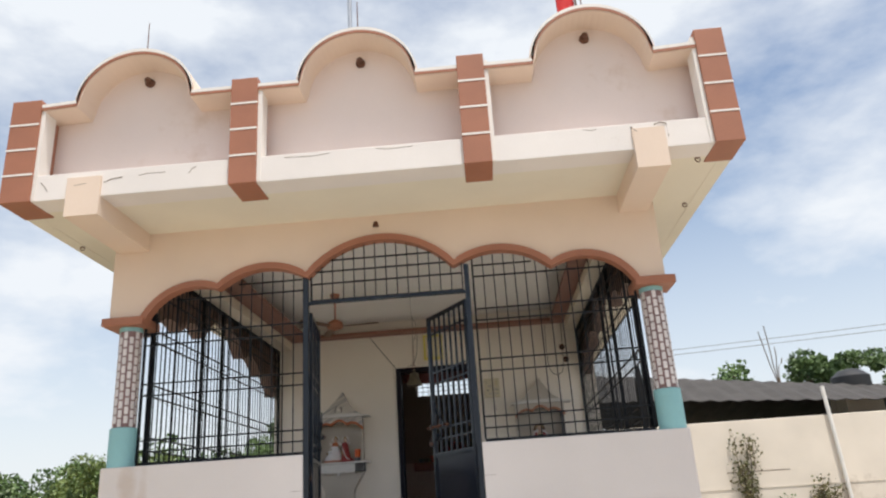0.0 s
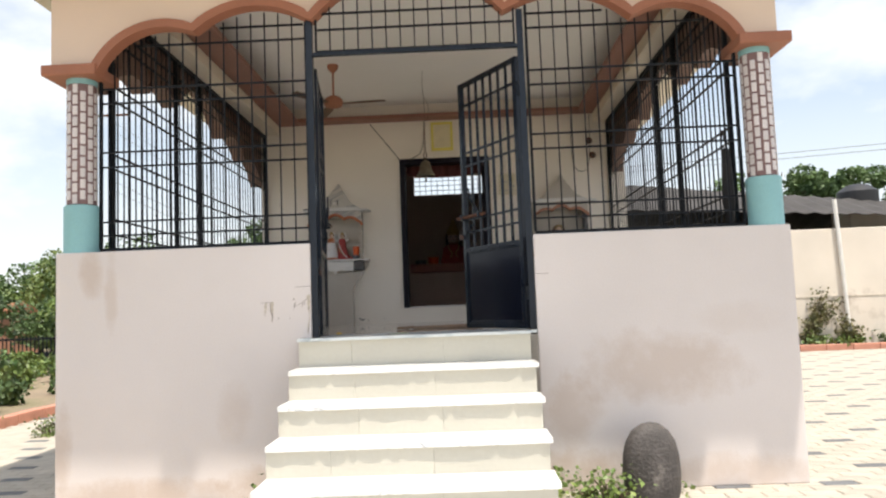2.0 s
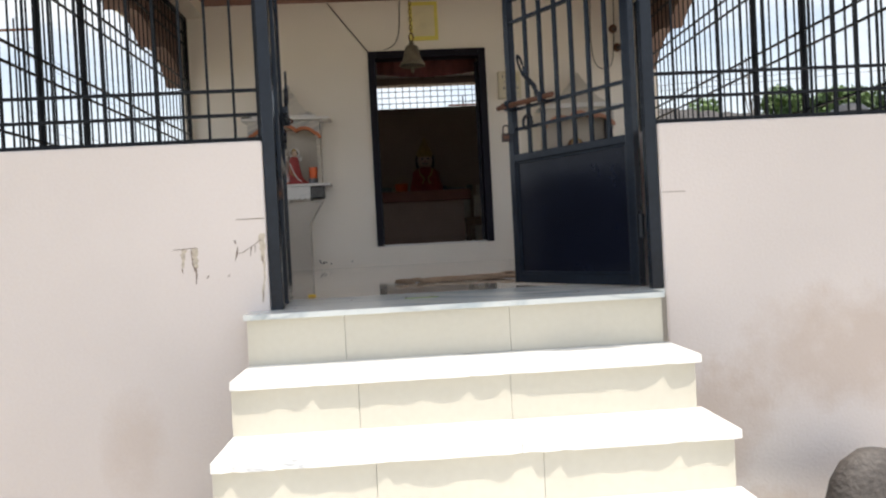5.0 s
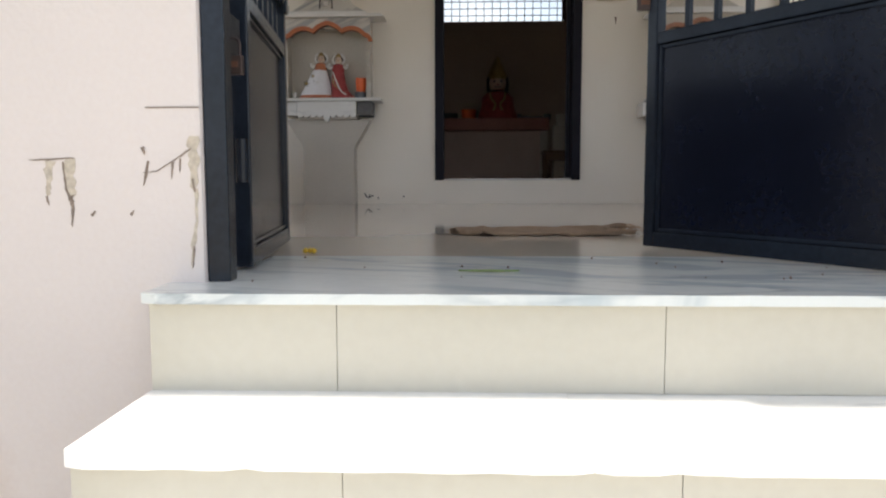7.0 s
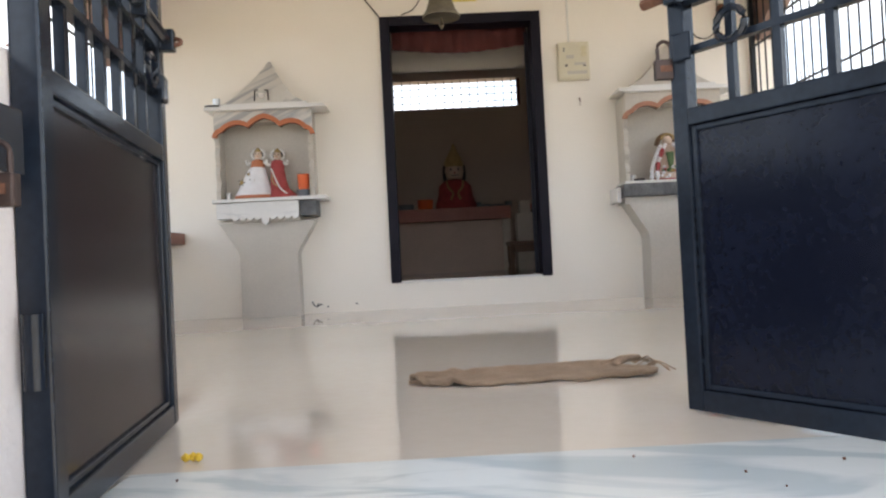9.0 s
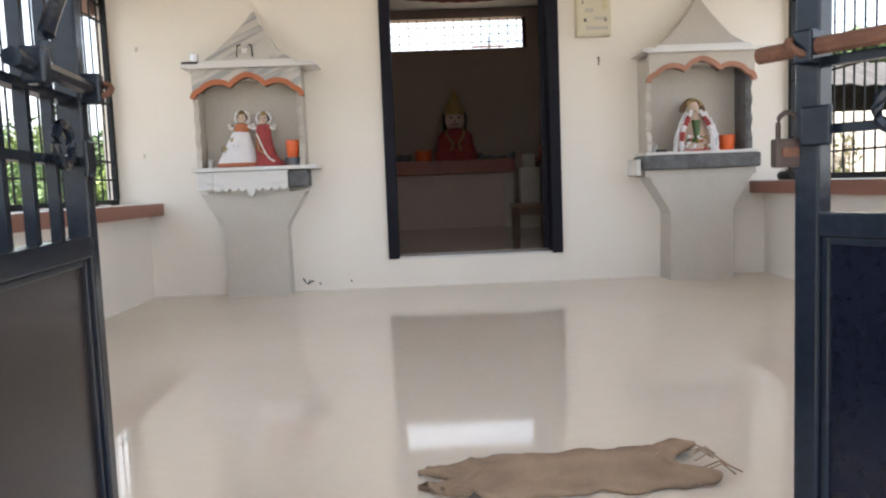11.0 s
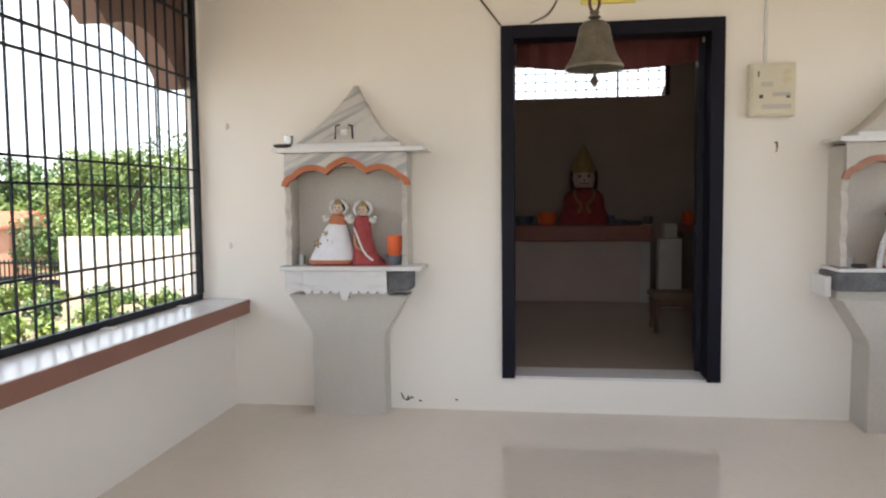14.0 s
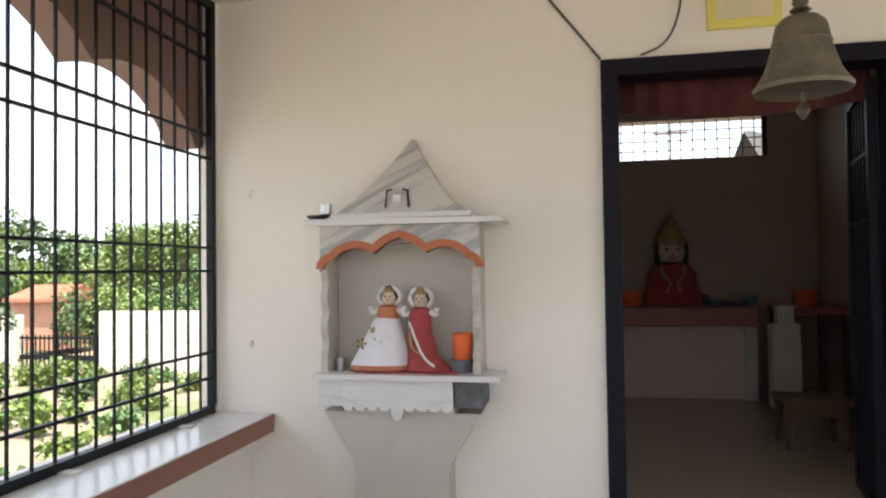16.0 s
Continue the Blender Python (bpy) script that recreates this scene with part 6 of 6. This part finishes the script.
rt = random.Random(11)
for k in range(30):
    a = k / 29
    tree(-42 + 39 * a + rt.uniform(-1, 1), 20.5 + 9 * rt.random(), rt.uniform(2.5, 4.0), rt.uniform(1.4, 2.5), 100 + k, "leaf" if k % 3 else "leaf_lime", 6500, 0.125)
for k in range(16):
    tree(-33 + 28 * k / 15 + rt.uniform(-0.8, 0.8), 19.6 + 1.6 * rt.random(), rt.uniform(0.9, 1.8), rt.uniform(1.0, 1.6), 200 + k, "leaf_lime" if k % 2 else "leaf", 4200, 0.11)
for k in range(9):
    tree(-34 + 4 * k + rt.uniform(-1, 1), 33 + 5 * rt.random(), rt.uniform(3.4, 5.6), rt.uniform(2.2, 3.4), 300 + k, "leaf", 5200, 0.21)
for x, y, h, s in ((12.9, 20, 5.5, 1.3), (14.9, 18.9, 5.0, 1.4), (17.8, 19.5, 4.9, 2.0), (21, 18, 5.4, 2.3), (15.5, 25, 5.2, 2.0), (26, 21, 5.6, 2.4), (31, 24, 6, 2.6)):
    tree(x, y, h, s, int(x * 10), "leaf", 9000, 0.14)


tree(9.9, 20.5, 5.7, 0.95, 77, "leaf", 1500, 0.15)
tree(-11.0, 12.2, 1.9, 0.85, 78, "leaf", 4200, 0.10)


def climber(x, h, spread, seed, slant=0.0):
    """A half-dry plant that climbs the boundary wall: thin twisting stems with sparse drooping leaves."""
    rng = np.random.default_rng(seed)
    c = thing("climber", "half-dry green climber against the boundary wall", "plant", (x, 12.24, G), group="wall climbers")
    bm = bmesh.new()
    pts = []
    for k in range(7):
        top_ = h * rng.uniform(0.55, 1.0)
        lean = slant + rng.uniform(-spread, spread)
        line = [(lean * (q / 8) ** 1.4 + 0.05 * rng.normal(), -0.03 - 0.06 * rng.random(), top_ * q / 8) for q in range(9)]
        line[0] = (0.02 * k, -0.02, -0.03)
        tube(line, 0.011, 5, bm)
        for q in line[2:]:
            pts += [np.array(q) + rng.normal(size=3) * np.array((0.09, 0.03, 0.09)) for _ in range(16)]
    part("stem", bm, M["bark"], c)
    pts = np.array(pts)
    pts[:, 1] = np.minimum(pts[:, 1], -0.01)
    v, f = leaves(pts, 0.075, seed, 0.5)
    share("foliage", leaf_mesh("foliage", v, f, M["leaf_dry"]), c)


climber(7.0, 2.6, 0.25, 901)
climber(8.3, 1.5, 0.22, 902, 0.55)
climber(9.3, 0.6, 0.2, 903)
dead = thing("dead_tree", "bare grey dead tree behind the shed roof", "tree", (11.25, 20.0, 0))
bm = bmesh.new()
tube([(0, 0, G), (0.03, 0, 2.5), (0.0, 0, 4.6)], 0.06, 6, bm)
for dx, h in ((-0.35, 6.3), (-0.12, 6.5), (0.1, 5.7), (0.28, 5.3)):
    tube([(0, 0, 4.3), (dx * 0.4, 0.05, 5.0), (dx * 0.8, -0.03, 0.5 * (5.0 + h)), (dx, 0.02, h)], 0.018, 5, bm)
part("trunk", bm, M["bark"], dead)


def bush(x, y, h, r, seed, m, label, size=0.09, count=420):
    rng = np.random.default_rng(seed)
    b = thing("bush", label, "bush", (x, y, G), group="planting bed bushes")
    bm = bmesh.new()
    pts = []
    for k in range(9):
        a, lean = rng.uniform(0, 6.28), r * rng.uniform(0.2, 1.0)
        e = np.array((lean * math.cos(a), lean * math.sin(a), h * rng.uniform(0.6, 1.05)))
        tube([(0.03 * math.cos(a), 0.03 * math.sin(a), -0.03), tuple(e * np.array((0.4, 0.4, 0.55))), tuple(e)], 0.006, 4, bm)
        s = rng.uniform(0.15, 1.0, (count // 9, 1))
        pts.append(e * np.concatenate([s ** 1.3, s ** 1.3, s], 1) + rng.normal(size=(count // 9, 3)) * 0.07)
    part("woody_base", bm, M["bark"], b)
    pts = np.concatenate(pts)
    pts[:, 2] = np.maximum(pts[:, 2], 0.02)
    v, f = leaves(pts, size, seed, 0.15)
    share("foliage", leaf_mesh("foliage", v, f, M[m]), b)


for k in range(96):
    x = -5.95 - 7.9 * (k % 8) / 7 + rt.uniform(-0.3, 0.3) - 0.25 * (k // 8)
    y = 1.6 + 15.2 * (k // 8) / 11 + rt.uniform(-0.5, 0.5)
    lime = rt.random() < 0.62
    low = 0.5 if x > -0.9 - 0.734 * (y - 1.25) else 1.0  # lower along the path to the gate
    bush(x, y, low * rt.uniform(0.22, 0.6), rt.uniform(0.3, 0.5), 500 + k, "leaf_lime" if lime else "leaf", "leafy yellow-green bush in the planting bed" if lime else "dark green leafy bush in the planting bed", 0.10, 500)
for x, y, h, r in ((4.6, 12.1, 0.5, 0.5), (5.5, 12.1, 0.55, 0.5), (6.3, 12.1, 0.6, 0.4), (7.2, 12.1, 0.7, 0.3), (7.8, 12.1, 0.95, 0.35), (8.5, 12.1, 0.3, 0.5), (9.4, 12.1, 0.25, 0.5), (10.3, 12.1, 0.3, 0.5), (11.5, 12.1, 0.3, 0.5), (13, 12.1, 0.35, 0.5)):
    bush(x, y, h, r, int(x * 77), "leaf" if x < 8.2 else "leaf_lime", "green shrub against the boundary wall", 0.10, 420)
for x, y, h, r in ((1.27, -0.28, 0.15, 0.12), (1.34, -0.36, 0.10, 0.10), (1.16, -0.2, 0.08, 0.10), (0.93, -0.12, 0.12, 0.1), (-4.75, 2.5, 0.16, 0.14), (-5.0, 1.7, 0.18, 0.12), (-4.4, 3.4, 0.14, 0.12), (-4.4, 3.2, 0.14, 0.12), (1.68, -0.1, 0.07, 0.08), (-0.95, -0.1, 0.08, 0.08)):
    bush(x, y, h, r, int(abs(x) * 91), "leaf_lime", "small weed growing in a paving joint", 0.036, 130)

# ---- power lines and their poles
for x, y, tall in ((-17.9, 32.7, 12.6), (4.0, 42.0, 9.9), (62.0, 14.0, 9.9)):
    p = thing("utility_pole", "slim dark steel utility pole with a cross arm", "utility pole", (x, y, 0), group="utility poles")
    part("pole", lathe([(0.055, G), (0.04, tall)], (0, 0, 0), 10), M["bar"], p)
    part("cross_arm", box((-0.9, -0.05, tall - 0.6), (0.9, 0.05, tall - 0.5)), M["rust"], p)
for a, b in (((-17.9, 32.7, 11.7), (-20.5, 75.3, 14.4)), ((-17.9, 32.7, 11.2), (-20.5, 75.3, 13.6)), ((-17.9, 32.7, 8.5), (-20.5, 75.3, 10.2)), ((-17.9, 32.7, 8.0), (-20.5, 75.3, 9.4)),
             ((4.0, 42, 9.5), (62, 14, 9.6)), ((4.0, 42, 9.2), (62, 14, 9.3)), ((4.0, 42, 6.4), (62, 14, 6.6))):
    pa, pb = Vector(a), Vector(b)
    solid("power_line", tube([pa.lerp(pb, k / 12) - Vector((0, 0, 0.9 * math.sin(math.pi * k / 12))) for k in range(13)], 0.014, 4), M["wire"], "thin dark overhead power line", "power line", group="power lines")


# ---------------------------------------------------------------- pavers, last
PW, PD, PH = 0.24, 0.12, 0.02
bm = bmesh.new()
hx, hy, c = PW / 2 - 0.003, PD / 2 - 0.003, 0.006
low = [bm.verts.new((x, y, -0.014)) for x, y in ((-hx, -hy), (hx, -hy), (hx, hy), (-hx, hy))]
mid = [bm.verts.new((x, y, -c)) for x, y in ((-hx, -hy), (hx, -hy), (hx, hy), (-hx, hy))]
hi = [bm.verts.new((x, y, 0.0)) for x, y in ((-hx + c, -hy + c), (hx - c, -hy + c), (hx - c, hy - c), (-hx + c, hy - c))]
for a, b in ((low, mid), (mid, hi)):
    for k in range(4):
        bm.faces.new((a[k], a[(k + 1) % 4], b[(k + 1) % 4], b[k]))
bm.faces.new(hi)
pv = mesh_of("paver", bm, M["paver"])
pvg = pv.copy()
pvg.materials.clear()
pvg.materials.append(M["paver_grey"])
base_v = np.array([tuple(v.co) for v in pv.vertices])
base_f = [tuple(p.vertices) for p in pv.polygons]
paving = bpy.data.objects["pavement"]
rest = {0: [], 1: []}
near = 0
for j in range(-100, 100):
    y = j * PD
    if not -9.0 < y < 11.7:
        continue
    for i in range(-24, 68):
        x = i * PW + (PW / 2 if j % 2 else 0)
        if x < -5.28 or x > 14 or (XL + 0.1 < x < XR - 0.1 and y > 0.1) or (SL + 0.1 < x < SR - 0.1 and y > -1.53):
            continue
        grey = 1 if (j % 4 == 0 and (i + j // 4) % 3 == 0) else 0
        dz = 0.0025 * rt.random()
        if near < 300 and ((2.7 < x < 4.6 and -0.9 < y < 1.4) or (-4.6 < x < -2.6 and -1.0 < y < 1.2)):
            share("paver", pvg if grey else pv, paving, (x, y, G + dz), (0, 0, rt.uniform(-0.012, 0.012)))
            near += 1
        else:
            rest[grey].append((x, y, G + dz))
for grey, spots in rest.items():
    o = np.array(spots)
    v = (base_v[None] + o[:, None]).reshape(-1, 3)
    nv = len(base_v)
    f = [tuple(q + k * nv for q in p) for k in range(len(o)) for p in base_f]
    me = bpy.data.meshes.new("pavers")
    me.from_pydata(v.tolist(), [], f)
    me.materials.append(M["paver_grey"] if grey else M["paver"])
    ob = tagged(new("pavers", me), "grey accent pavers" if grey else "cream interlocking pavers", kind="stuff")
    ob.parent = paving
